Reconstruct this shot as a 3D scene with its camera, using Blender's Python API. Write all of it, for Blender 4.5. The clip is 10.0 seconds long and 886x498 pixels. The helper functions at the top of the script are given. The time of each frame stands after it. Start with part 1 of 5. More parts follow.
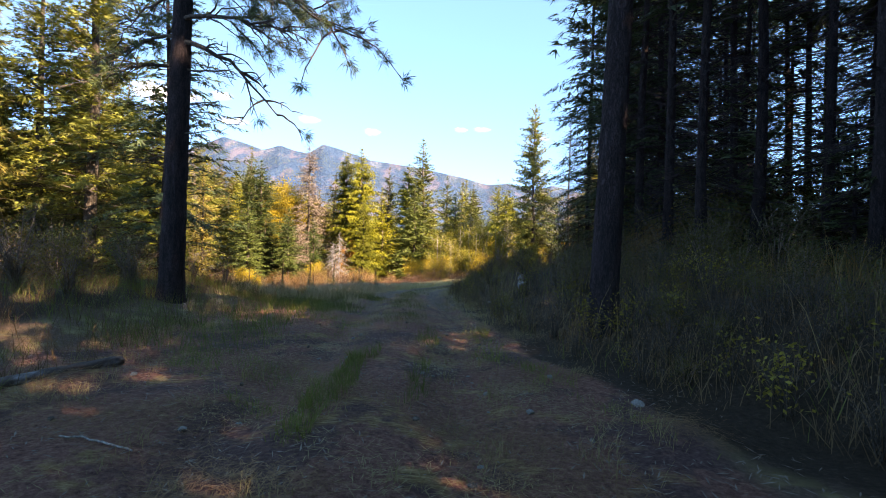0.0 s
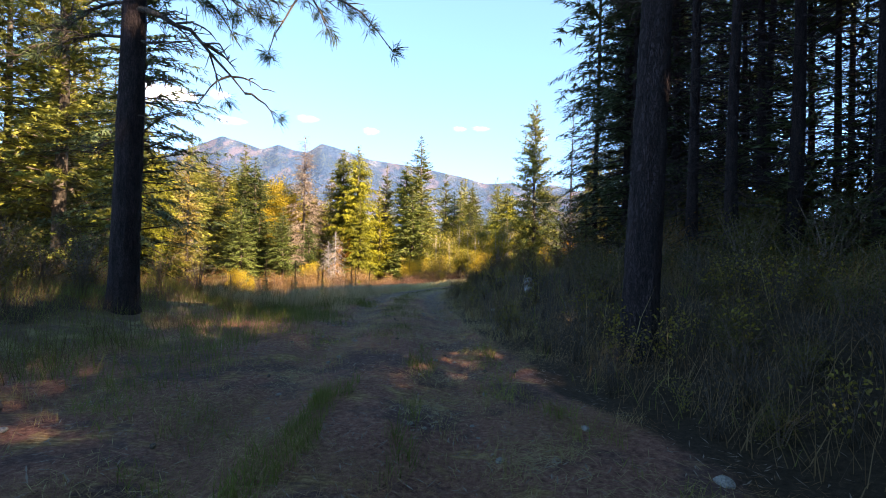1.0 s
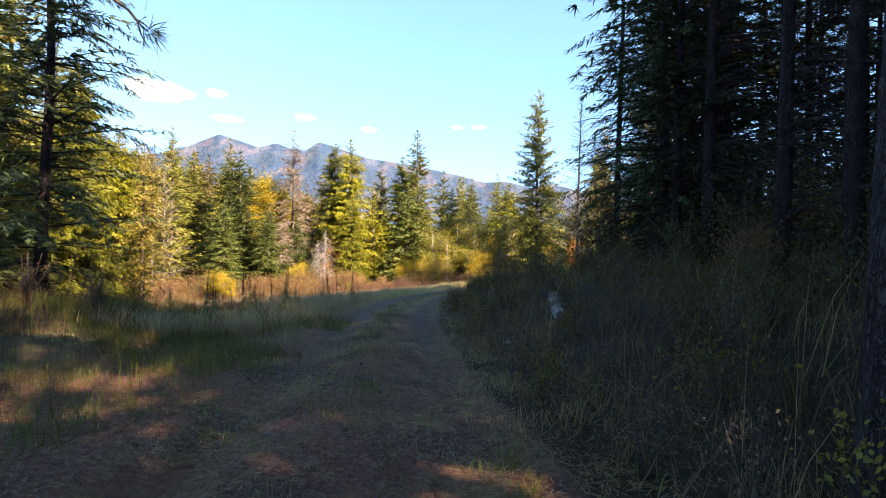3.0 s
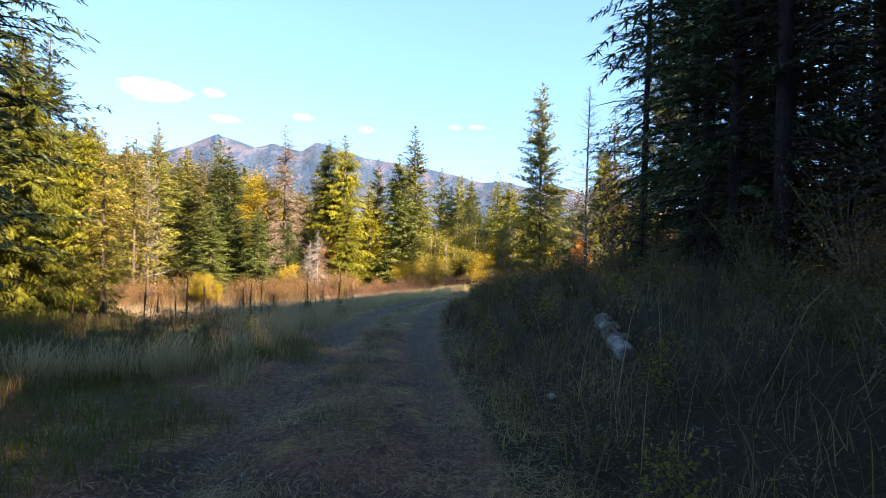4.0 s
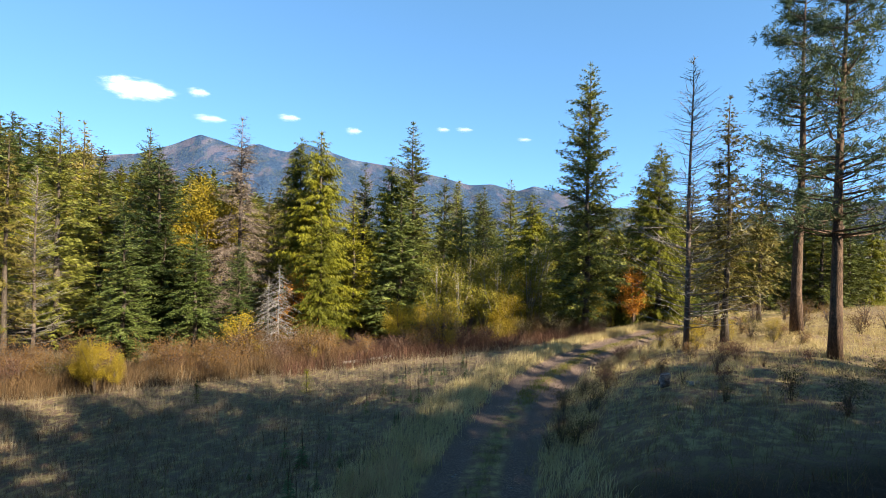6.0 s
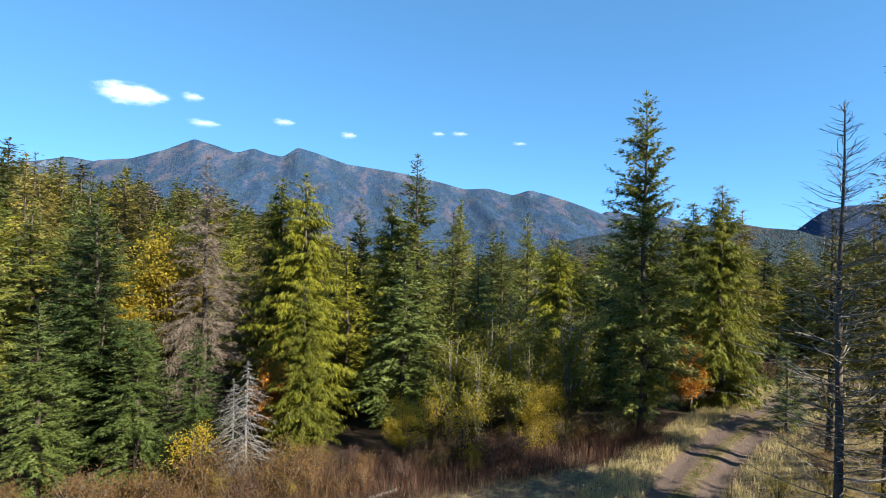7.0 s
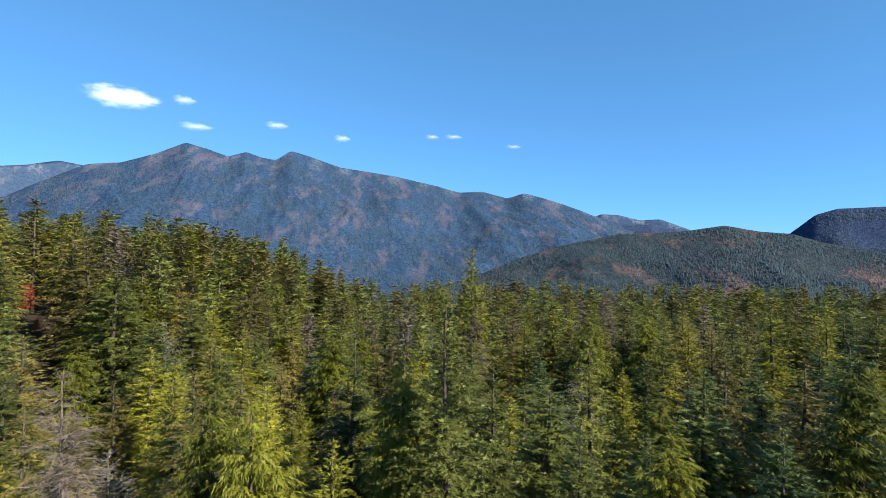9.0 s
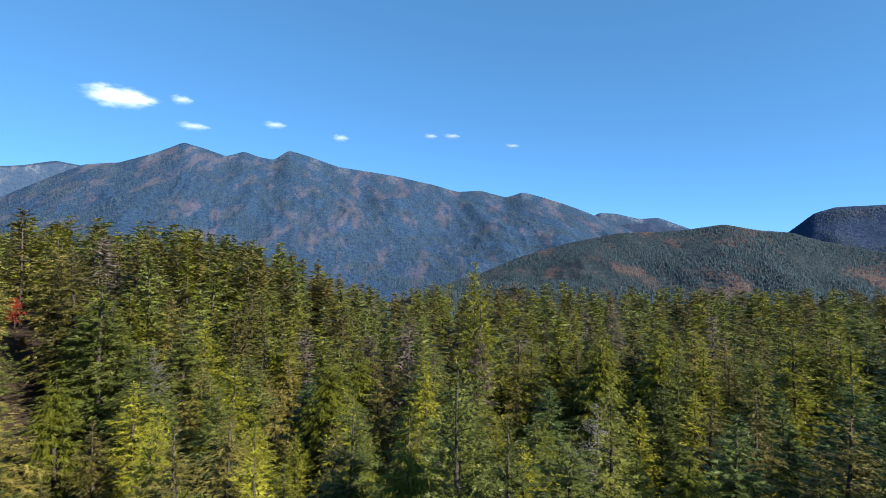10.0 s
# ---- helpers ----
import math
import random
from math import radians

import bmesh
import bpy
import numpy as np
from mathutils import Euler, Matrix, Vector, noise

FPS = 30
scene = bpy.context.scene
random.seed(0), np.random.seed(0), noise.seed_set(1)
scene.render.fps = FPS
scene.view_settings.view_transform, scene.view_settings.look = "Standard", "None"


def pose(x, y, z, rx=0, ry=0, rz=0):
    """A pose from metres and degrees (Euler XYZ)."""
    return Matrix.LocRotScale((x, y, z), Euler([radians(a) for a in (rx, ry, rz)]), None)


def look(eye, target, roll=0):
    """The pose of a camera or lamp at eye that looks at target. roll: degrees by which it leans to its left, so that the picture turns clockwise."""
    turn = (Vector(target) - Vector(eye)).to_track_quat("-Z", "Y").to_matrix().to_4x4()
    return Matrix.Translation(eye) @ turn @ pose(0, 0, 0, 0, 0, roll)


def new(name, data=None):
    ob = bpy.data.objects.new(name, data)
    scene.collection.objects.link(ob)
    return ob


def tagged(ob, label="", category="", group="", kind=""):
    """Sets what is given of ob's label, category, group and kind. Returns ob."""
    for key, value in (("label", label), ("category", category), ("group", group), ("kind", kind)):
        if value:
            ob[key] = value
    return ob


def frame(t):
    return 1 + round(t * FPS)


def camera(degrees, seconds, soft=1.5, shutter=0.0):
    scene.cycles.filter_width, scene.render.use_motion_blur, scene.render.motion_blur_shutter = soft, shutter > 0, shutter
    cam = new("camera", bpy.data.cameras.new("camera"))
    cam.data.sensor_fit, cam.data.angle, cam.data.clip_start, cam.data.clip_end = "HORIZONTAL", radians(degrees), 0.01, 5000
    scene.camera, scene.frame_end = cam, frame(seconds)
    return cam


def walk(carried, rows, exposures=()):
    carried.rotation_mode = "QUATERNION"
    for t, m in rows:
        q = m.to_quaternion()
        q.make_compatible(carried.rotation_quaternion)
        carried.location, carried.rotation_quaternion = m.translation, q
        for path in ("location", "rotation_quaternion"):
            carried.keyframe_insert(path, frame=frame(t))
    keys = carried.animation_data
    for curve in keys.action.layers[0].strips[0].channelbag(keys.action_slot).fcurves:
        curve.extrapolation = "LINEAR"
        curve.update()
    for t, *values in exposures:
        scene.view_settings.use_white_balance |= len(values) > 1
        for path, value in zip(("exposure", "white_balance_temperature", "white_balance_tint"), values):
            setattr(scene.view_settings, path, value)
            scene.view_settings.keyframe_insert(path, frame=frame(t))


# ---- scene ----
cam = camera(83.1, 10.0, 0.95)
METRES, EYE, TILT, LEAN, TURN = 55.0, 1.6, 0.0, -1.5, 0.0
ROWS = [
    (0.0, 0.0, 0.0, 0.0, 0.0, 0.0, 0.0),
    (0.5, 0.0002, 0.0124, 0.0004, -0.06, -0.04, 0.05),
    (1.0, 0.0005, 0.0258, 0.0007, -0.13, -0.09, 0.08),
    (1.5, 0.0013, 0.0405, 0.0011, -0.2, -0.15, 0.11),
    (2.0, 0.0019, 0.0562, 0.0014, -0.26, -0.23, 0.17),
    (2.5, 0.002, 0.0725, 0.0019, -0.31, -0.24, 0.1),
    (4.0, 0.0001, 0.1351, 0.0034, -0.62, -0.23, 0.14),
    (4.5, -0.0031, 0.1777, 0.0039, -0.87, -0.2, -0.02),
    (5.0, -0.0093, 0.2432, 0.0073, -1.25, -0.1, -0.1),
    (6.5, -0.0398, 0.4593, 0.091, -2.42, 0.16, 0.04),
    (7.0, -0.0476, 0.5337, 0.134, -2.63, 0.44, 0.14),
    (7.5, -0.0562, 0.6097, 0.1811, -2.86, 0.58, 0.23),
    (8.0, -0.0654, 0.6869, 0.2318, -3.04, 0.55, 0.24),
    (8.5, -0.0746, 0.7615, 0.2836, -3.17, 0.64, 0.22),
    (9.0, -0.0812, 0.825, 0.3289, -3.3, 0.68, 0.37),
    (9.5, -0.085, 0.8656, 0.3592, -3.39, 0.6, 0.51),
    (10.0, -0.0873, 0.8907, 0.3788, -3.44, 0.56, 0.55),
]
EXPOSURES = [(0.0, 2.33, 9300, 24), (3.0, 2.28, 9100, 22), (4.5, 2.12, 8800, 22), (5.2, 1.8, 8650, 22), (6.5, 1.15, 6900, 6), (7.0, 1.06, 6650, 6), (8.5, 0.86, 6450, 7), (10.0, 0.72, 6350, 7)]
walk(cam, [(t, pose(0, 0, EYE, TILT, LEAN, TURN) @ pose(METRES * x, METRES * y, METRES * z, 90 + pitch, roll, yaw)) for t, x, y, z, yaw, pitch, roll in ROWS], EXPOSURES)

# ---- world and sun ----
SUN_AZ, SUN_EL = radians(131), radians(30.5)  # azimuth clockwise from +y
world = bpy.data.worlds.new("sky")
world.use_nodes = True
scene.world = world
wn, wl = world.node_tree.nodes, world.node_tree.links
sky = wn.new("ShaderNodeTexSky")
sky.sky_type, sky.sun_disc = "NISHITA", False
sky_tone = wn.new("ShaderNodeHueSaturation")
sky_tone.inputs["Saturation"].default_value = 1.12
sky.sun_elevation, sky.sun_rotation = SUN_EL, SUN_AZ
sky.altitude, sky.air_density, sky.dust_density, sky.ozone_density = 900, 0.9, 0.0, 1.5
wl.new(sky.outputs[0], sky_tone.inputs["Color"])
grey, tint = wn.new("ShaderNodeRGBToBW"), wn.new("ShaderNodeMix")
tint.data_type, tint.blend_type = "RGBA", "MULTIPLY"
tint.inputs[0].default_value, tint.inputs[7].default_value = 1.0, (0.31, 0.95, 2.1, 1)
wl.new(sky_tone.outputs[0], grey.inputs[0])
level = wn.new("ShaderNodeMath")
level.operation = "POWER"
level.inputs[1].default_value = 0.5
lift = wn.new("ShaderNodeMath")
lift.operation = "MULTIPLY"
lift.inputs[1].default_value = 1.5
wl.new(grey.outputs[0], level.inputs[0])
wl.new(level.outputs[0], lift.inputs[0])
wl.new(lift.outputs[0], tint.inputs[6])
even = wn.new("ShaderNodeMix")
even.data_type = "RGBA"
even.inputs[0].default_value = 0.9
wl.new(sky_tone.outputs[0], even.inputs[6])
wl.new(tint.outputs[2], even.inputs[7])
wl.new(even.outputs[2], wn["Background"].inputs["Color"])
wn["Background"].inputs["Strength"].default_value = 0.11
sun = new("sun", bpy.data.lights.new("sun", "SUN"))
sun.data.energy, sun.data.angle, sun.data.color = 6.8, radians(0.53), (1.0, 0.94, 0.82)
to_sun = Vector((math.sin(SUN_AZ) * math.cos(SUN_EL), math.cos(SUN_AZ) * math.cos(SUN_EL), math.sin(SUN_EL)))
sun.matrix_world = look(to_sun * 60, (0, 0, 0))


# ---- materials ----
def material(name):
    m = bpy.data.materials.new(name)
    m.use_nodes = True
    return m, m.node_tree.nodes, m.node_tree.links, m.node_tree.nodes["Principled BSDF"]


def ramp(nodes, stops):
    r = nodes.new("ShaderNodeValToRGB")
    while len(r.color_ramp.elements) < len(stops):
        r.color_ramp.elements.new(0.5)
    for e, (p, c) in zip(r.color_ramp.elements, stops):
        e.position, e.color = p, (*c, 1)
    return r


def noise_node(nodes, links, scale, detail=4, coord="Object", stretch=None, rough=0.55):
    tc, n = nodes.new("ShaderNodeTexCoord"), nodes.new("ShaderNodeTexNoise")
    n.inputs["Scale"].default_value, n.inputs["Detail"].default_value, n.inputs["Roughness"].default_value = scale, detail, rough
    src = tc.outputs[coord]
    if stretch:
        mp = nodes.new("ShaderNodeMapping")
        mp.inputs["Scale"].default_value = stretch
        links.new(src, mp.inputs["Vector"])
        src = mp.outputs[0]
    links.new(src, n.inputs["Vector"])
    return n


def mix_rgb(nodes, links, fac, a, b, kind="MIX"):
    m = nodes.new("ShaderNodeMix")
    m.data_type, m.blend_type = "RGBA", kind
    for sock, v in ((m.inputs[0], fac), (m.inputs[6], a), (m.inputs[7], b)):
        if isinstance(v, bpy.types.NodeSocket):
            links.new(v, sock)
        else:
            sock.default_value = v if isinstance(v, (int, float)) else (*v, 1)
    return m.outputs[2]


def foliage(name, dark, mid, light, through_light=0.12, rough=0.55):
    m, n, l, b = material(name)
    geo, info = n.new("ShaderNodeNewGeometry"), n.new("ShaderNodeObjectInfo")
    big = noise_node(n, l, 0.9, 5)
    a = n.new("ShaderNodeMath")
    a.operation = "MULTIPLY_ADD"
    l.new(geo.outputs["Random Per Island"], a.inputs[0])
    a.inputs[1].default_value = 0.24
    c = n.new("ShaderNodeMath")
    c.operation = "MULTIPLY_ADD"
    l.new(info.outputs["Random"], c.inputs[0])
    c.inputs[1].default_value, c.inputs[2].default_value = 0.44, -0.22
    d = n.new("ShaderNodeMath")
    d.operation = "MULTIPLY_ADD"
    l.new(big.outputs[0], d.inputs[0])
    d.inputs[1].default_value = 0.76
    l.new(c.outputs[0], d.inputs[2])
    l.new(d.outputs[0], a.inputs[2])
    r = ramp(n, [(0.05, dark), (0.5, mid), (0.95, light)])
    l.new(a.outputs[0], r.inputs[0])
    l.new(r.outputs[0], b.inputs["Base Color"])
    b.inputs["Roughness"].default_value = rough
    b.inputs["Specular IOR Level"].default_value = 0.25
    tr, mx = n.new("ShaderNodeBsdfTranslucent"), n.new("ShaderNodeMixShader")
    l.new(r.outputs[0], tr.inputs["Color"])
    mx.inputs[0].default_value = through_light
    l.new(b.outputs[0], mx.inputs[1])
    l.new(tr.outputs[0], mx.inputs[2])
    l.new(mx.outputs[0], n["Material Output"].inputs["Surface"])
    return m


def bark(name, dark, light, scale=6.0, bump=0.6):
    m, n, l, b = material(name)
    no = noise_node(n, l, scale, 6, stretch=(1, 1, 0.22), rough=0.7)
    vo = n.new("ShaderNodeTexVoronoi")
    tc, mp = n.new("ShaderNodeTexCoord"), n.new("ShaderNodeMapping")
    mp.inputs["Scale"].default_value = (1, 1, 0.16)
    l.new(tc.outputs["Object"], mp.inputs[0])
    warp = noise_node(n, l, scale * 0.8, 4, stretch=(1, 1, 0.4))
    shift = n.new("ShaderNodeVectorMath")
    shift.operation = "MULTIPLY_ADD"
    shift.inputs[1].default_value = (0.35, 0.35, 0.25)
    l.new(warp.outputs["Color"], shift.inputs[0])
    l.new(mp.outputs[0], shift.inputs[2])
    l.new(shift.outputs[0], vo.inputs["Vector"])
    vo.feature = "DISTANCE_TO_EDGE"
    vo.inputs["Scale"].default_value = scale * 2.2
    r = ramp(n, [(0.3, dark), (0.7, light)])
    l.new(no.outputs[0], r.inputs[0])
    edge = ramp(n, [(0.0, (0.35, 0.35, 0.35)), (0.2, (1, 1, 1))])
    l.new(vo.outputs["Distance"], edge.inputs[0])
    l.new(mix_rgb(n, l, 0.8, r.outputs[0], edge.outputs[0], "MULTIPLY"), b.inputs["Base Color"])
    b.inputs["Roughness"].default_value = 0.9
    b.inputs["Specular IOR Level"].default_value = 0.15
    bu = n.new("ShaderNodeBump")
    bu.inputs["Strength"].default_value, bu.inputs["Distance"].default_value = bump, 0.03
    l.new(edge.outputs[0], bu.inputs["Height"])
    l.new(bu.outputs[0], b.inputs["Normal"])
    return m


FIR = foliage("fir_needles", (0.018, 0.028, 0.007), (0.106, 0.118, 0.023), (0.265, 0.258, 0.048), 0.22)
SPRUCE = foliage("spruce_needles", (0.014, 0.024, 0.008), (0.062, 0.09, 0.023), (0.165, 0.19, 0.048), 0.2)
CEDAR = foliage("cedar_fronds", (0.028, 0.038, 0.006), (0.124, 0.127, 0.01), (0.24, 0.228, 0.022), 0.25)
LARCH = foliage("larch_needles", (0.05, 0.052, 0.007), (0.19, 0.185, 0.016), (0.36, 0.32, 0.03), 0.25)
OLIVE = foliage("olive_needles", (0.03, 0.027, 0.009), (0.138, 0.114, 0.025), (0.29, 0.225, 0.052), 0.2)
BROWN = foliage("dead_needles", (0.07, 0.056, 0.045), (0.15, 0.115, 0.09), (0.25, 0.2, 0.16), 0.15, 0.8)
# copy of the fir needles, darkened for the shade of the wood
SHADE_FIR = foliage("shaded_fir_needles", (0.022, 0.04, 0.018), (0.045, 0.07, 0.028), (0.08, 0.11, 0.04), 0.2)
PINE = foliage("pine_needles", (0.03, 0.05, 0.02), (0.06, 0.085, 0.03), (0.11, 0.13, 0.045))
WEED = foliage("bank_weeds", (0.05, 0.028, 0.014), (0.12, 0.073, 0.036), (0.27, 0.18, 0.09), 0.3, 0.8)
YELLOWGREEN = foliage("yellowing_leaves", (0.06, 0.065, 0.012), (0.15, 0.145, 0.02), (0.3, 0.25, 0.035), 0.4)
WEEDLEAF = foliage("yellowing_weed_leaves", (0.04, 0.036, 0.009), (0.14, 0.11, 0.018), (0.33, 0.25, 0.035), 0.35)
YELLOW = foliage("yellow_leaves", (0.17, 0.13, 0.018), (0.34, 0.25, 0.025), (0.52, 0.38, 0.04), 0.45)
ORANGE = foliage("orange_leaves", (0.28, 0.10, 0.02), (0.45, 0.19, 0.025), (0.58, 0.30, 0.04), 0.45)
RED = foliage("red_leaves", (0.25, 0.03, 0.02), (0.42, 0.06, 0.03), (0.5, 0.12, 0.04), 0.4)
RUST = foliage("rust_leaves", (0.06, 0.034, 0.014), (0.15, 0.08, 0.026), (0.28, 0.16, 0.05), 0.35, 0.7)
LEAF = foliage("shrub_leaves", (0.03, 0.029, 0.009), (0.068, 0.06, 0.014), (0.14, 0.112, 0.028), 0.4)
STRAW = foliage("dry_grass", (0.16, 0.11, 0.05), (0.31, 0.225, 0.1), (0.47, 0.36, 0.18), 0.35, 0.7)
PALE = foliage("pale_grass", (0.14, 0.11, 0.075), (0.25, 0.2, 0.135), (0.4, 0.33, 0.23), 0.35, 0.7)
MEADOW = foliage("meadow_grass", (0.23, 0.155, 0.085), (0.46, 0.325, 0.18), (0.68, 0.51, 0.31), 0.4, 0.7)
GOLD = foliage("golden_grass", (0.24, 0.19, 0.08), (0.42, 0.34, 0.16), (0.6, 0.5, 0.27), 0.35, 0.7)
REDSTEM = foliage("red_stems", (0.03, 0.015, 0.011), (0.08, 0.038, 0.027), (0.16, 0.085, 0.05), 0.2, 0.8)
GREEN = foliage("green_grass", (0.045, 0.06, 0.014), (0.1, 0.115, 0.022), (0.2, 0.19, 0.045), 0.4)
LITTER = foliage("needle_litter", (0.1, 0.045, 0.024), (0.29, 0.155, 0.07), (0.52, 0.34, 0.15), 0.1, 0.8)
MULLEIN_LEAF = foliage("mullein_leaf", (0.05, 0.075, 0.03), (0.09, 0.12, 0.045), (0.15, 0.18, 0.07), 0.3, 0.8)
MULLEIN_SPIKE = foliage("mullein_spike", (0.05, 0.035, 0.02), (0.09, 0.06, 0.035), (0.14, 0.10, 0.06), 0.1, 0.9)
BARK = bark("conifer_bark", (0.045, 0.035, 0.028), (0.13, 0.105, 0.085))
PINE_BARK = bark("pine_bark", (0.06, 0.04, 0.03), (0.20, 0.13, 0.09), 6.0, 0.9)
SILVER_WOOD = bark("silver_dead_wood", (0.17, 0.155, 0.145), (0.4, 0.37, 0.35), 9.0, 0.3)
# darker bark, with the shade beside the road put into its colour
SHADED_BARK = bark("shaded_furrowed_bark", (0.018, 0.013, 0.014), (0.064, 0.046, 0.048), 11.0, 1.0)
GREY_WOOD = bark("grey_dead_wood", (0.13, 0.115, 0.10), (0.36, 0.33, 0.30), 9.0, 0.4)
BROWN_WOOD = bark("brown_dead_wood", (0.08, 0.06, 0.05), (0.2, 0.155, 0.125), 9.0, 0.4)


def driftwood(name, dark, light):
    """Bare weathered wood with long grain."""
    m, n, l, b = material(name)
    no = noise_node(n, l, 9, 7, stretch=(3.0, 0.25, 3.0), rough=0.7)
    blot = noise_node(n, l, 3.0, 4)
    r = ramp(n, [(0.32, dark), (0.68, light)])
    l.new(no.outputs[0], r.inputs[0])
    k = ramp(n, [(0.38, (1, 1, 1)), (0.52, (0.36, 0.24, 0.19))])
    l.new(blot.outputs[0], k.inputs[0])
    l.new(mix_rgb(n, l, 1.0, r.outputs[0], k.outputs[0], "MULTIPLY"), b.inputs["Base Color"])
    b.inputs["Roughness"].default_value = 0.85
    bu = n.new("ShaderNodeBump")
    bu.inputs["Distance"].default_value = 0.02
    l.new(no.outputs[0], bu.inputs["Height"])
    l.new(bu.outputs[0], b.inputs["Normal"])
    return m


LOG_WOOD = driftwood("weathered_log", (0.07, 0.064, 0.062), (0.27, 0.26, 0.255))


def stone_material():
    m, n, l, b = material("stone")
    no = noise_node(n, l, 14, 6)
    r = ramp(n, [(0.3, (0.07, 0.065, 0.06)), (0.7, (0.24, 0.225, 0.20))])
    l.new(no.outputs[0], r.inputs[0])
    l.new(r.outputs[0], b.inputs["Base Color"])
    b.inputs["Roughness"].default_value = 0.85
    bu = n.new("ShaderNodeBump")
    bu.inputs["Distance"].default_value = 0.01
    l.new(no.outputs[0], bu.inputs["Height"])
    l.new(bu.outputs[0], b.inputs["Normal"])
    return m


STONE = stone_material()


def ground_material():
    """Soil and needle litter, with gravel in the wheel ruts, dry turf beside the road and moss-green strips."""
    m, n, l, b = material("ground")
    zone = n.new("ShaderNodeAttribute")
    zone.attribute_name = "zone"
    sep = n.new("ShaderNodeSeparateColor")
    l.new(zone.outputs["Color"], sep.inputs[0])
    big, mid, fine = noise_node(n, l, 0.35, 3), noise_node(n, l, 3.0, 5), noise_node(n, l, 22, 8, rough=0.8)
    soil = ramp(n, [(0.3, (0.07, 0.047, 0.034)), (0.55, (0.16, 0.105, 0.075)), (0.75, (0.28, 0.19, 0.125))])
    l.new(fine.outputs[0], soil.inputs[0])
    needle = ramp(n, [(0.3, (0.052, 0.021, 0.017)), (0.5, (0.215, 0.092, 0.07)), (0.72, (0.4, 0.22, 0.145))])
    l.new(fine.outputs[0], needle.inputs[0])
    gravel = ramp(n, [(0.3, (0.035, 0.024, 0.021)), (0.52, (0.125, 0.088, 0.072)), (0.72, (0.34, 0.265, 0.22))])
    l.new(fine.outputs[0], gravel.inputs[0])
    turf = ramp(n, [(0.3, (0.10, 0.08, 0.038)), (0.55, (0.21, 0.165, 0.08)), (0.8, (0.36, 0.29, 0.15))])
    l.new(mid.outputs[0], turf.inputs[0])
    moss = ramp(n, [(0.3, (0.05, 0.06, 0.02)), (0.7, (0.11, 0.115, 0.035))])
    l.new(mid.outputs[0], moss.inputs[0])

    def soft(value, lo, hi):
        mr = n.new("ShaderNodeMapRange")
        mr.interpolation_type = "SMOOTHSTEP"
        mr.inputs[1].default_value, mr.inputs[2].default_value = lo, hi
        l.new(value, mr.inputs[0])
        return mr.outputs[0]

    def jitter(value, amount):
        a = n.new("ShaderNodeMath")
        a.operation = "MULTIPLY_ADD"
        l.new(mid.outputs[0], a.inputs[0])
        a.inputs[1].default_value = amount
        l.new(value, a.inputs[2])
        return a.outputs[0]

    base = mix_rgb(n, l, soft(mid.outputs[0], 0.42, 0.6), soil.outputs[0], turf.outputs[0])
    # dark litter, with the shade of bank and trees put into its colour
    shaded_duff = ramp(n, [(0.3, (0.02, 0.014, 0.010)), (0.55, (0.05, 0.035, 0.024)), (0.8, (0.13, 0.09, 0.055))])
    l.new(fine.outputs[0], shaded_duff.inputs[0])
    base = mix_rgb(n, l, soft(jitter(zone.outputs["Alpha"], 0.4), 0.5, 0.9), base, shaded_duff.outputs[0])
    mat_noise, streak = noise_node(n, l, 1.7, 6, rough=0.7), noise_node(n, l, 16, 6, stretch=(0.5, 2.2, 1), rough=0.75)
    straw = ramp(n, [(0.35, (0.09, 0.045, 0.024)), (0.5, (0.27, 0.16, 0.07)), (0.68, (0.5, 0.35, 0.17))])
    l.new(streak.outputs[0], straw.inputs[0])
    bare_noise = noise_node(n, l, 0.9, 6, rough=0.65)
    dirt = ramp(n, [(0.3, (0.034, 0.019, 0.018)), (0.55, (0.13, 0.07, 0.062)), (0.78, (0.25, 0.155, 0.13))])
    l.new(fine.outputs[0], dirt.inputs[0])
    floor_mix = mix_rgb(n, l, soft(mat_noise.outputs[0], 0.52, 0.64), needle.outputs[0], straw.outputs[0])
    floor_mix = mix_rgb(n, l, soft(bare_noise.outputs[0], 0.5, 0.6), floor_mix, dirt.outputs[0])
    c = mix_rgb(n, l, soft(jitter(sep.outputs[2], 0.5), 0.55, 0.9), base, floor_mix)
    c = mix_rgb(n, l, soft(jitter(sep.outputs[0], 0.5), 0.5, 0.95), c, gravel.outputs[0])
    c = mix_rgb(n, l, soft(jitter(sep.outputs[1], 0.6), 0.65, 1.0), c, moss.outputs[0])
    l.new(c, b.inputs["Base Color"])
    b.inputs["Roughness"].default_value = 0.95
    b.inputs["Specular IOR Level"].default_value = 0.1
    bu = n.new("ShaderNodeBump")
    bu.inputs["Distance"].default_value, bu.inputs["Strength"].default_value = 0.05, 1.0
    l.new(fine.outputs[0], bu.inputs["Height"])
    l.new(bu.outputs[0], b.inputs["Normal"])
    return m


GROUND = ground_material()


